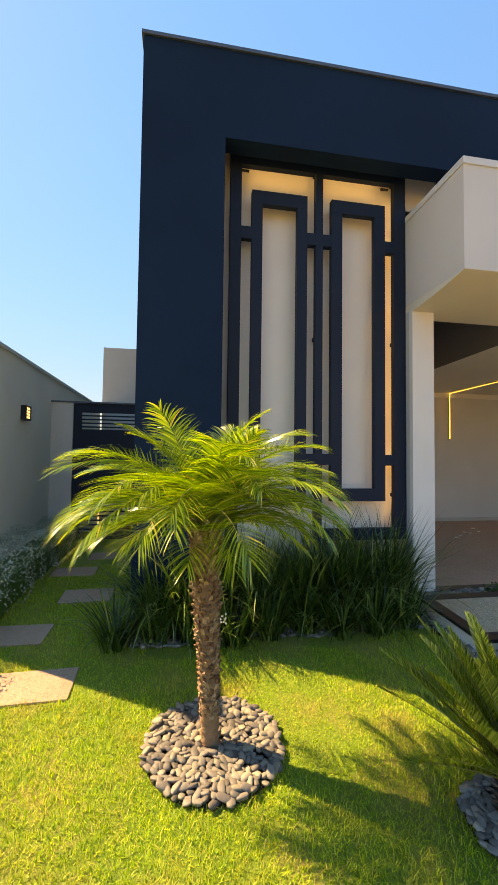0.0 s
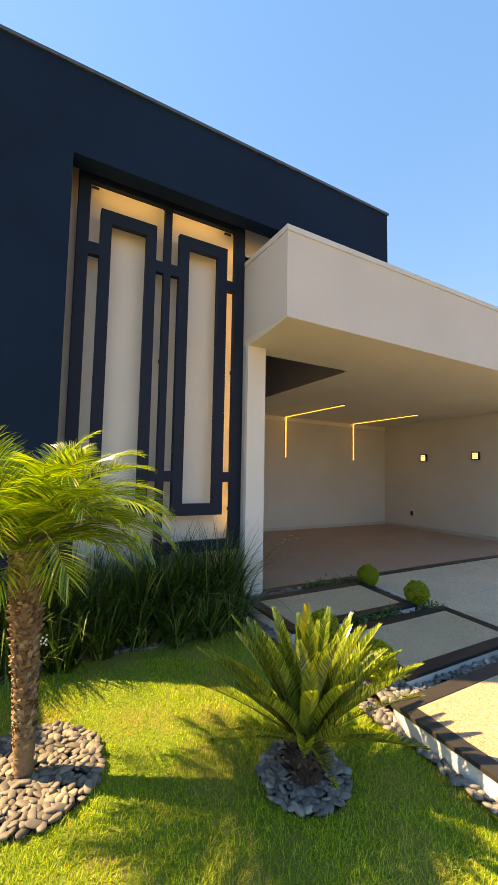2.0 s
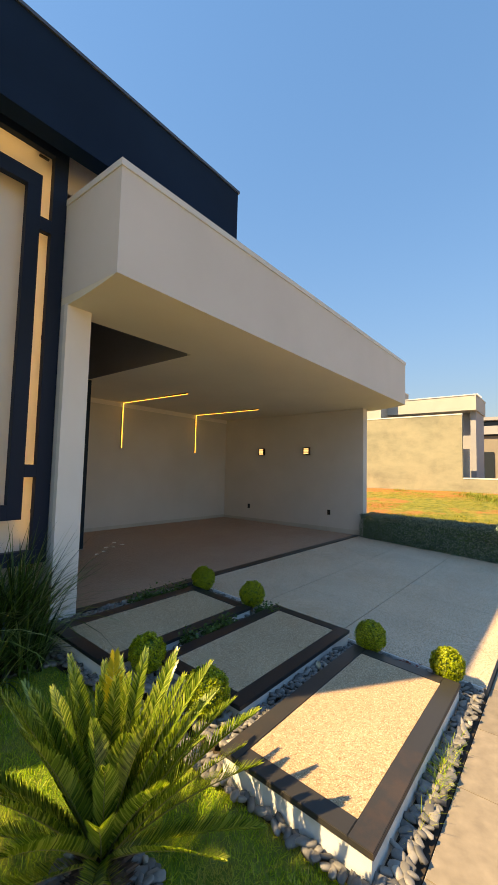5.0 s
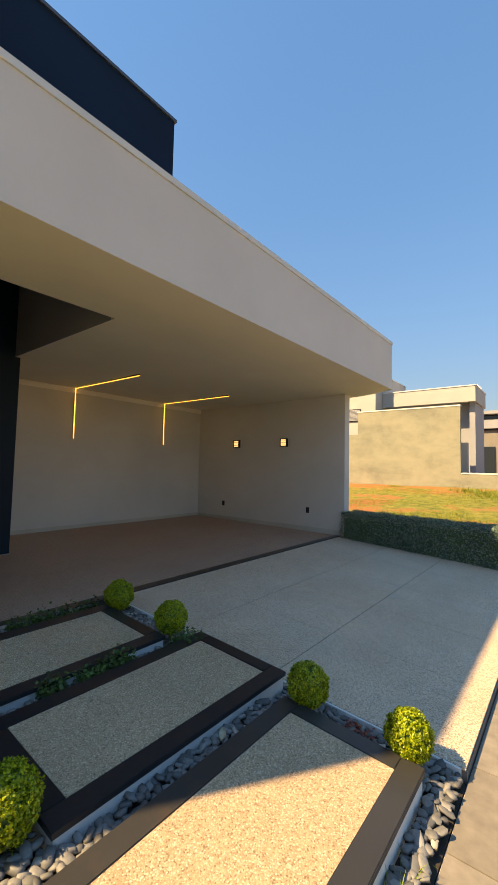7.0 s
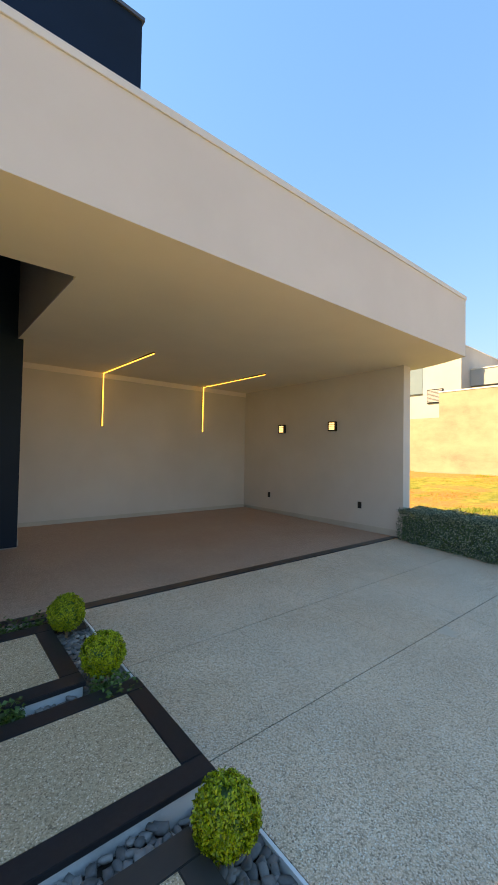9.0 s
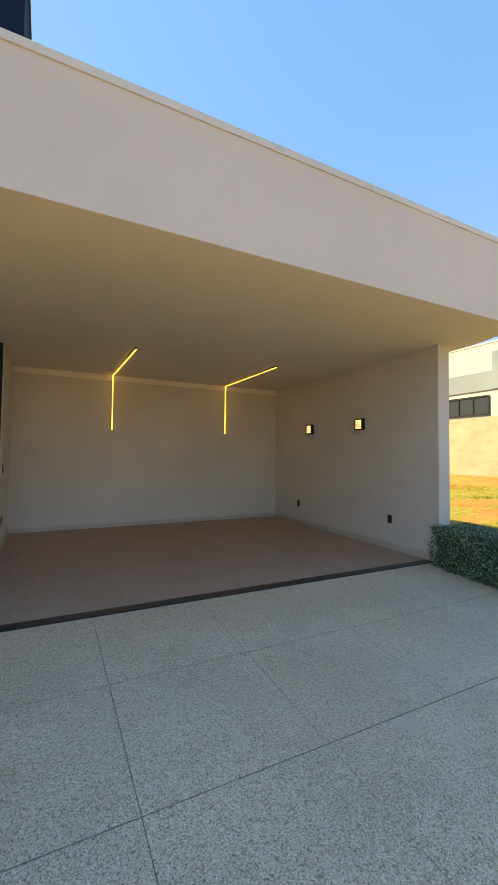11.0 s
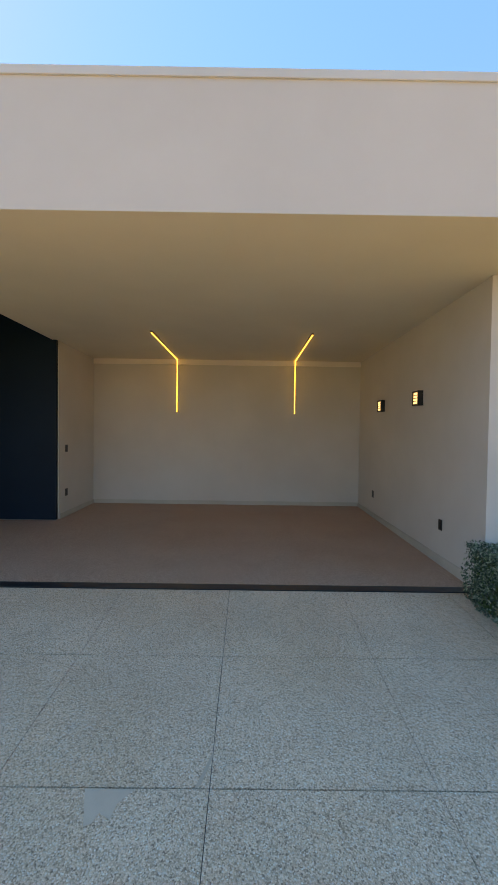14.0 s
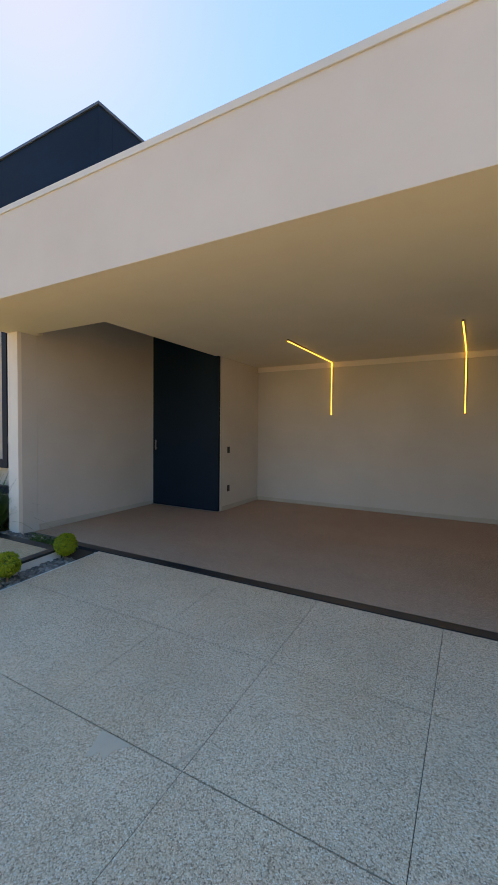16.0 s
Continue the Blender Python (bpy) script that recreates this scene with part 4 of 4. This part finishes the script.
def build_iris(x, y, h, lean, turn):
    """Small white blossoms on a thin wiry stalk."""
    t = thing("iris_stalk", "thin wiry stalk with small white blossoms among the strap leaves", "flower", "white flower stalks", at=(x, y, lawn_z(x, y)))
    bm = bmesh.new()
    last = None
    for k in range(13):
        q = k / 12
        a = radians(lean) * q ** 1.4
        p = Vector((math.sin(a) * q * h, 0, math.cos(a) * q * h))
        ring = [bm.verts.new(p + Vector((0.0022 * math.cos(b), 0.0022 * math.sin(b), 0))) for b in (0, 2.1, 4.2)]
        if last:
            for j in range(3):
                bm.faces.new((last[j], last[(j + 1) % 3], ring[(j + 1) % 3], ring[j]))
        last = ring
    part("stalk", bm, CLOVER, t)
    for k, q in enumerate((1.0, 0.93, 0.85)):
        a = radians(lean) * q ** 1.4
        bm = bmesh.new()
        for j in range(5):
            b = j * 1.2566 + k
            c, s_ = math.cos(b), math.sin(b)
            v = [bm.verts.new(w) for w in ((0, 0, 0), (c * 0.012 - s_ * 0.006, s_ * 0.012 + c * 0.006, 0.006), (c * 0.021, s_ * 0.021, 0.002), (c * 0.012 + s_ * 0.006, s_ * 0.012 - c * 0.006, 0.006))]
            bm.faces.new(v)
        o = part("blossom", bm, PETAL, t, "small white blossom")
        o.location = (math.sin(a) * q * h, 0.004 * k, math.cos(a) * q * h)
    t.matrix_basis = pose(x, y, lawn_z(x, y), 0, 0, turn)


build_iris(1.98, 3.66, 1.05, 42, 5)
build_iris(1.96, 3.60, 0.99, 30, -10)


# ---- clipped box balls ----
def build_ball(x, y, zc, r, label):
    z = drive_z(x, y) - 0.09
    c = zc - z - 0.008
    t = thing("box_ball", label, "shrub", "clipped box balls", at=(x, y, z))
    bm = bmesh.new()
    bmesh.ops.create_icosphere(bm, subdivisions=2, radius=r * 0.80)
    for v in bm.verts:
        v.co *= 1 + rng.uniform(-0.06, 0.06)
        v.co.z += c
    part("core", bm, CLOVER, t, kind="stuff")
    lathe("stem", [(-0.02, 0.014), (0.05, 0.011), (c, 0.009)], 6, TRUNK, t, 0.1)
    # short upright sprigs, each a tuft of small leaves
    sprigs, each = 560, 24
    n = sprigs * each
    c0 = rng.normal(size=(sprigs, 3))
    c0 /= np.linalg.norm(c0, axis=1)[:, None]
    reach = rng.uniform(0.90, 1.06, sprigs)
    d = np.repeat(c0, each, 0) + rng.normal(0, 0.045, (n, 3))
    d /= np.linalg.norm(d, axis=1)[:, None]
    lump = np.array([0.05 * noise.noise(Vector(v) * 2.6 + Vector((x, y, 0))) for v in d])
    rad = r * (np.repeat(reach, each) - np.abs(rng.normal(0, 0.09, n)) + lump)
    p = d * rad[:, None] + np.array([0, 0, c])
    p[:, 2] = np.maximum(p[:, 2], 0.01)
    piece("leaves", leaf_cloud("leaves", p, d, rng.uniform(0.010, 0.018, n), BOX_LEAF, 0.62, 0.6), t, kind="stuff")


for x, y, z, r, l in [(3.84, 1.00, 0.155, 0.125, "round clipped box ball at the pavement corner, sunlit"), (3.84, 1.63, 0.205, 0.130, "round clipped box ball among slate pebbles beside driveway"),
                      (3.85, 2.97, 0.295, 0.135, "round clipped box ball beside the driveway kerb"), (3.83, 3.70, 0.335, 0.135, "round clipped box ball by the garage threshold"),
                      (2.22, 2.08, 0.225, 0.145, "bright yellow-green clipped box ball between two slabs"), (2.24, 2.72, 0.27, 0.135, "clipped box ball at the lawn edge")]:
    build_ball(x, y, z, r, l)


# ---- hedges ----
def build_hedge(name, x0, x1, y0, y1, z0f, h, n, mat, label, size, category="hedge", rough=0.05):
    t = thing(name, label, category)
    bm = bmesh.new()
    add_box(bm, x0 + 0.06, x1 - 0.06, y0 + 0.06, y1 - 0.06, z0f(x0, y0) - 0.15, min(z0f(x0, y0), z0f(x0, y1)) + h - 0.07)
    part("core", bm, CLOVER, t, kind="stuff")
    u = rng.uniform(size=(n, 3))
    c = np.stack([x0 + u[:, 0] * (x1 - x0), y0 + u[:, 1] * (y1 - y0), u[:, 2] * (h + 0.12) - 0.12], 1)
    mid = np.array([(x0 + x1) / 2, 0, h / 2])
    face = rng.integers(0, 6, n)
    nrm = np.zeros((n, 3))
    for k, (ax, v, s) in enumerate(((0, x0, -1), (0, x1, 1), (2, h, 1), (2, h, 1), (1, y0, -1), (0, x0, -1))):
        sel = face == k
        c[sel, ax] = v - s * np.abs(rng.normal(0, 0.03, sel.sum())) + 0.0
        nrm[sel, ax] = s
    lump = np.array([noise.noise(Vector((p[0] * 5, p[1] * 5, p[2] * 5))) for p in c])
    c += nrm * (lump * rough)[:, None]
    c[:, 2] += np.array([z0f(p[0], p[1]) for p in c])
    nrm[:, 2] += 0.4
    piece("leaves", leaf_cloud("leaves", c, nrm, rng.uniform(*size, n), mat, 0.6, 0.7), t, kind="stuff")


build_hedge("clipped_hedge", 9.23, 9.96, 0.78, 3.99, lambda x, y: 0.085 + 0.02 * (y - 0.95), 0.555, 56000, HEDGE_LEAF, "low clipped grey-green hedge beside driveway and empty lot", (0.018, 0.034))
build_hedge("silver_hedge", -2.38, -1.84, 2.6, 6.9, lawn_z, 0.47, 30000, SILVER_LEAF, "low silvery-leaved hedge at the foot of the boundary wall", (0.012, 0.026), rough=0.12)
boxes("kerb_lot", [(10.04, 10.16, 0.8, 12.0, -0.3, 0.40)], KERB, kind="structure", label="low white kerb wall beside the empty lot")


# ---- ground cover between the slabs ----
def build_cover(x0, x1, y0, y1, n, label, mat=None):
    t = thing("ground_cover", label, "ground cover plant")
    c = np.stack([rng.uniform(x0, x1, n), rng.uniform(y0, y1, n), np.zeros(n)], 1)
    keep = np.array([noise.noise(Vector((p[0] * 7, p[1] * 7, 1))) > -0.25 for p in c])
    c = c[keep]
    c[:, 2] = drive_z(0, c[:, 1]) + 0.015 + np.abs(rng.normal(0, 0.05 if mat is None else 0.018, len(c))) - (0.0 if mat is None else 0.02)
    nr = np.tile([0, 0, 1.0], (len(c), 1))
    piece("leaves", leaf_cloud("leaves", c, nr, rng.uniform(0.018, 0.036, len(c)), mat or CLOVER, 0.8, 0.5), t, kind="stuff")


build_cover(2.70, 3.36, 2.745, 2.885, 2100, "green creeping clover between two slabs")
build_cover(2.9, 3.7, 3.78, 3.94, 1600, "green creeping clover beside the garage threshold")
build_cover(3.72, 3.95, 2.62, 2.84, 800, "small green seedlings beside a box ball")

build_cover(3.81, 3.93, 1.22, 1.40, 90, "small reddish seedlings among slate pebbles", RED_LEAF)


# ---- pebbles ----
def pebble_meshes(mat, k=6, round_=0.36, square=0.26):
    out = []
    for i in range(k):
        bm = bmesh.new()
        bmesh.ops.create_cube(bm, size=1.0)
        bmesh.ops.subdivide_edges(bm, edges=bm.edges[:], cuts=1, use_grid_fill=True)
        for v in bm.verts:
            v.co = v.co.normalized() * round_ + v.co * square
            v.co.x *= 1 + rng.uniform(-0.20, 0.20)
            v.co.y *= 1 + rng.uniform(-0.20, 0.20)
            v.co.z *= 1 + rng.uniform(-0.18, 0.18)
        me = bpy.data.meshes.new("pebble")
        bm.to_mesh(me)
        bm.free()
        finish(me, mat, True)
        out.append(me)
    return out


PM, PMD = pebble_meshes(PEBBLE, 6, 0.32, 0.34), pebble_meshes(PEBBLE_DARK, 6, 0.22, 0.50)
for i, (a, b, c, d) in enumerate([(2.35, 3.72, 1.745, 1.885), (2.06, 3.70, 2.745, 2.865), (2.02, 4.0, 3.745, 3.99)]):
    prism("gap_soil", rect(a, b, c, d), -0.1, lambda x, y: drive_z(x, y) + 0.005, SOIL, kind="structure", label="dark soil between the slabs")


def pebble_pose(x, y, z, size):
    s = Matrix.Diagonal((size * rng.uniform(1.05, 1.65), size * rng.uniform(0.7, 1.0), size * rng.uniform(0.38, 0.6), 1))
    return pose(x, y, z, rng.uniform(-25, 25), rng.uniform(-25, 25), rng.uniform(0, 360)) @ s


def pack(inside, x0, x1, y0, y1, gap, tries):
    cell, pts = {}, []
    for _ in range(tries):
        x, y = rng.uniform(x0, x1), rng.uniform(y0, y1)
        if not inside(x, y):
            continue
        k = (int(x / gap), int(y / gap))
        if any((x - a) ** 2 + (y - b) ** 2 < gap * gap for i in (-1, 0, 1) for j in (-1, 0, 1) for a, b in cell.get((k[0] + i, k[1] + j), ())):
            continue
        cell.setdefault(k, []).append((x, y))
        pts.append((x, y))
    return pts


def joined_pebbles(pts, meshes, zf, size, mat, parent):
    V, F = [], []
    src = [(np.array([v.co[:] for v in me.vertices]), [tuple(p.vertices) for p in me.polygons]) for me in meshes]
    for x, y in pts:
        vs, fs = src[rng.integers(6)]
        m = np.array(pebble_pose(x, y, zf(x, y), size * rng.uniform(0.8, 1.2)))
        b = len(V)
        V.extend((vs @ m[:3, :3].T + m[:3, 3]).tolist())
        F.extend([tuple(i + b for i in f) for f in fs])
    piece("loose_gravel", raw_mesh("loose_gravel", V, F, mat, True), parent, kind="stuff")


def build_ring(cx, cy, r, size, meshes, label, hole, joined, squash=1.0):
    t = thing("pebble_ring", label, "pebbles")
    ins = lambda x, y: hole ** 2 < (x - cx) ** 2 + ((y - cy) / squash) ** 2 < r * r
    prism("soil", [(cx + r * math.cos(a / 24 * 2 * math.pi), cy + r * squash * math.sin(a / 24 * 2 * math.pi)) for a in range(24)], -0.2, lambda x, y: lawn_z(x, y) + 0.006, SOIL, t)
    pts = pack(ins, cx - r, cx + r, cy - r, cy + r, size * 0.60, 30000)
    pts.sort(key=lambda p: p[1])
    if len(pts) > 298:
        joined_pebbles(pts[298:], meshes, lambda x, y: lawn_z(x, y) + 0.022, size, joined, t)
    for x, y in pts[:298]:
        piece("pebble", meshes[rng.integers(6)], t, pebble_pose(x, y, lawn_z(x, y) + 0.018 + rng.uniform(0, 0.016), size * rng.uniform(0.8, 1.15)))


build_ring(-0.11, 2.325, 0.37, 0.047, PM, "rounded grey and tan river pebbles round the palm", 0.07, PEBBLE_TAN)
build_ring(1.205, 1.665, 0.243, 0.043, PMD, "ring of dark slate pebbles round the sago palm", 0.10, PEBBLE_ST)

SLABS = [(1.98, 3.74, 0.89, 1.74), (2.33, 3.98, 1.89, 2.74), (2.00, 3.71, 2.87, 3.74)]


def in_bed(x, y):
    if not (1.92 < x < 4.0 and 0.78 < y < 3.98):
        return False
    return not any(a - 0.015 < x < b + 0.015 and c - 0.015 < y < d + 0.015 for a, b, c, d in SLABS)


def bed_z(x, y):
    low = -0.03 if (x > 3.7 or x < 2.05 or y < 0.9) else 0.022
    return drive_z(x, y) + low


def build_bed():
    t = thing("pebble_bed", "bed of dark slate-grey pebbles round the raised slabs", "pebbles")
    pts = pack(in_bed, 1.9, 4.02, 0.76, 4.0, 0.031, 110000)
    pts.sort(key=lambda p: p[1] * 1.0 - (0.4 if p[0] > 3.6 else 0))
    for x, y in pts[:298]:
        piece("pebble", PMD[rng.integers(6)], t, pebble_pose(x, y, bed_z(x, y) + rng.uniform(0, 0.014), 0.048 * rng.uniform(0.8, 1.2)))
    V, F = [], []
    src = [(np.array([v.co[:] for v in me.vertices]), [tuple(p.vertices) for p in me.polygons]) for me in PMD]
    for x, y in pts[298:]:
        vs, fs = src[rng.integers(6)]
        m = np.array(pebble_pose(x, y, bed_z(x, y) + rng.uniform(0, 0.014), 0.046 * rng.uniform(0.8, 1.2)))
        b = len(V)
        V.extend((vs @ m[:3, :3].T + m[:3, 3]).tolist())
        F.extend([tuple(i + b for i in f) for f in fs])
    piece("loose_gravel", raw_mesh("loose_gravel", V, F, PEBBLE_ST, True), t, kind="stuff")


build_bed()


def build_dry_leaf(x, y, z, turn):
    """A curled fallen leaf on the pebbles."""
    t = thing("dry_leaf", "curled pale tan fallen leaf on the slate pebbles", "leaf")
    bm = bmesh.new()
    rows = []
    for k in range(8):
        q = k / 7
        w = 0.020 * math.sin(math.pi * min(1.0, q * 0.92 + 0.05)) ** 0.8
        rows.append([bm.verts.new((0.075 * q - 0.037, w * u, 0.010 * q * q + 0.011 * u * u + dz)) for dz in (0.0, 0.0012) for u in (-1, -0.5, 0, 0.5, 1)])
    for a, b in zip(rows, rows[1:]):
        for o in (0, 5):
            for j in range(4):
                f = (a[o + j], a[o + j + 1], b[o + j + 1], b[o + j])
                bm.faces.new(f if o else f[::-1])
    part("blade", bm, LEAF_DRY, t)
    t.matrix_basis = pose(x, y, z, 8, -6, turn)


build_dry_leaf(3.24, 1.825, 0.088, 35)


def build_border_pebbles():
    t = thing("pebble_strip", "strip of dark slate pebbles at the foot of the strap-leaved plants", "pebbles")
    ins = lambda x, y: y > 3.42 + 0.04 * math.sin(x * 5)
    pts = pack(ins, -0.7, 1.93, 3.25, 3.74, 0.032, 40000)
    joined_pebbles(pts, PMD, lambda x, y: lawn_z(x, y) + 0.012, 0.044, PEBBLE_ST, t)


build_border_pebbles()


# ---- lawn blades ----
def build_grass():
    n = 300000
    x, y = rng.uniform(-3.6, 1.98, n), rng.uniform(0.77, 5.6, n)
    y = 0.77 + (y - 0.77) ** 1.25 / (4.83 ** 0.25)
    ok = np.ones(n, bool)
    ok &= (x + 0.11) ** 2 + (y - 2.325) ** 2 > 0.365 ** 2
    ok &= (x - 1.21) ** 2 + (y - 1.665) ** 2 > 0.238 ** 2
    ok &= ~((x > 1.93) & (y > 0.9))
    ok &= ~((y > 3.3 + 0.1 * np.sin(x * 5)) & (x > -0.55))
    ok &= ~((x < -1.98) & (y > 2.6))
    for sx, sy in ((-1.26, 2.99), (-1.64, 3.72), (-1.24, 4.50), (-1.56, 5.30), (-1.3, 6.1)):
        ok &= ~((np.abs(x - sx) < 0.26) & (np.abs(y - sy) < 0.175))
    x, y = x[ok], y[ok]
    n = len(x)
    z = -0.09 + (np.minimum(y, 5.0) - 0.77) * 0.062
    thin = np.array([noise.noise(Vector((a * 1.1, b * 1.1, 5.0))) for a, b in zip(x, y)])
    h = rng.uniform(0.018, 0.052, n) * (1 - 0.45 * np.clip(thin * 2.0, 0, 1))
    me = blades_mesh("lawn_grass", np.stack([x, y, z - 0.002], 1), rng.uniform(0, 2 * np.pi, n), h, rng.uniform(0.0022, 0.0044, n), rng.uniform(0.05, 1.0, n), rng.uniform(0.2, 1.1, n), GRASS, 2)
    tagged(piece("lawn_grass", me, None), "short bright green lawn grass with yellow dry blades", "grass", kind="stuff")


build_grass()


def build_tufts():
    """Long grass over the lawn's edge, weeds in the pebbles, wild grass on the empty lot."""
    n = 2600
    x, y = rng.uniform(1.0, 1.97, n), 0.76 + np.abs(rng.normal(0, 0.05, n))
    b = np.stack([x, y, np.full(n, -0.09)], 1)
    m = 420
    xx, yy = 2.85 + rng.normal(0, 0.20, m), 0.83 + rng.normal(0, 0.02, m)
    b = np.concatenate([b, np.stack([xx, yy, np.full(m, -0.08)], 1)])
    L = np.concatenate([rng.uniform(0.03, 0.06, n), rng.uniform(0.05, 0.14, m)])
    k = n + m
    me = blades_mesh("edge_grass", b, rng.uniform(0, 6.28, k), L, rng.uniform(0.002, 0.0045, k), rng.uniform(0.1, 0.8, k), rng.uniform(0.2, 1.2, k), GRASS, 3)
    tagged(piece("edge_grass", me, None), "longer grass and weeds at the lawn edge", "grass", kind="stuff")
    spots = WEEDS
    k = 260
    b = np.concatenate([np.stack([wx + rng.normal(0, 0.35 * sz, k), wy + rng.normal(0, 0.35 * sz, k), np.zeros(k)], 1) for wx, wy, sz in spots])
    b[:, 2] = [ground_z(p[0], p[1]) - 0.01 for p in b]
    k = len(b)
    L = rng.uniform(0.08, 0.26, k) * np.repeat([q[2] for q in spots], 260)
    me = blades_mesh("weeds", b, rng.uniform(0, 6.28, k), L, rng.uniform(0.008, 0.018, k), rng.uniform(0.1, 0.8, k), rng.uniform(0.3, 1.6, k), STRAP_WEED, 3)
    tagged(piece("weeds", me, None), "green weed tufts on the empty lot", "weeds", kind="stuff")
    n = 45000
    x, y = rng.uniform(10.3, 20.9, n), rng.uniform(0.5, 13.0, n)
    d = np.array([noise.noise(Vector((a * 0.5, b * 0.5, 2.0))) + 0.5 * noise.noise(Vector((a * 2, b * 2, 2.0))) for a, b in zip(x, y)])
    ok = d > -0.05 + np.clip(x - 18.6, 0, 2) * 0.35
    x, y, d = x[ok], y[ok], d[ok]
    n = len(x)
    z = np.array([ground_z(a, b) for a, b in zip(x, y)])
    h = rng.uniform(0.03, 0.09, n) * (1 + 2.2 * np.clip(d - 0.35, 0, 1) * 2)
    me = blades_mesh("wild_grass", np.stack([x, y, z - 0.01], 1), rng.uniform(0, 6.28, n), h, rng.uniform(0.004, 0.010, n), rng.uniform(0.1, 0.9, n), rng.uniform(0.2, 1.0, n), WILD, 2)
    tagged(piece("wild_grass", me, None), "dry yellow-green wild grass on the empty lot", "grass", kind="stuff")


WEEDS = [(19.9, 3.5, 1.0), (19.4, 2.8, 1.2), (18.4, 2.5, 1.0), (20.2, 6.6, 0.6), (13.2, 4.2, 0.7), (12.5, 4.6, 0.6), (16.0, 7.5, 0.5)]
STRAP_WEED = leafy("weed_blade", [(0.0, (0.10, 0.17, 0.015)), (1.0, (0.34, 0.42, 0.05))], 0.5, 0.3)
WILD = leafy("wild_blade", [(0.0, (0.10, 0.16, 0.015)), (0.6, (0.26, 0.29, 0.03)), (1.0, (0.46, 0.36, 0.10))], 0.7, 0.3, 0.2)
build_tufts()


# ---- pieces of the driveway and pavement ----
def panels(parent, name, xs, ys, zf, thick, joint, mat, cross=0.0025):
    for xa, xb in zip(xs, xs[1:]):
        for ya, yb in zip(ys, ys[1:]):
            prism(name, rect(xa + joint, xb - joint, ya + cross, yb - cross), lambda x, y: zf(x, y) - thick, zf, mat, bpy.data.objects[parent])


panels("driveway", "panel", [4.036, 5.0, 6.0, 7.012, 8.075, 9.1, 9.62], [0.757, 2.045, 3.03, 4.055], drive_z, 0.014, 0.0019, DRIVE, 0.0042)
panels("pavement", "tile", [-2.42 + i * 0.66 for i in range(22)], [-1.44, -0.70, 0.03, 0.75], lambda x, y: PAVE_Z, 0.011, 0.0035, TILE, 0.0035)

prism("driveway_patch", [(6.44, 2.038), (6.50, 1.87), (6.53, 1.885), (6.545, 1.93), (6.60, 1.90), (6.61, 1.97), (6.67, 2.038)], lambda x, y: drive_z(x, y) - 0.01, lambda x, y: drive_z(x, y) + 0.002, PATCH, kind="structure", label="small ragged pale cement patch by a driveway joint")
streak = prism("cement_streak", [(-0.01, -0.1), (0.012, -0.07), (0.006, 0.1), (-0.004, 0.1)], 0.0, 0.0015, PATCH, kind="structure", label="short pale cement streak on the driveway")
streak.matrix_basis = pose(6.98, 2.13, drive_z(6.98, 2.13), 3.7, 0, -18)
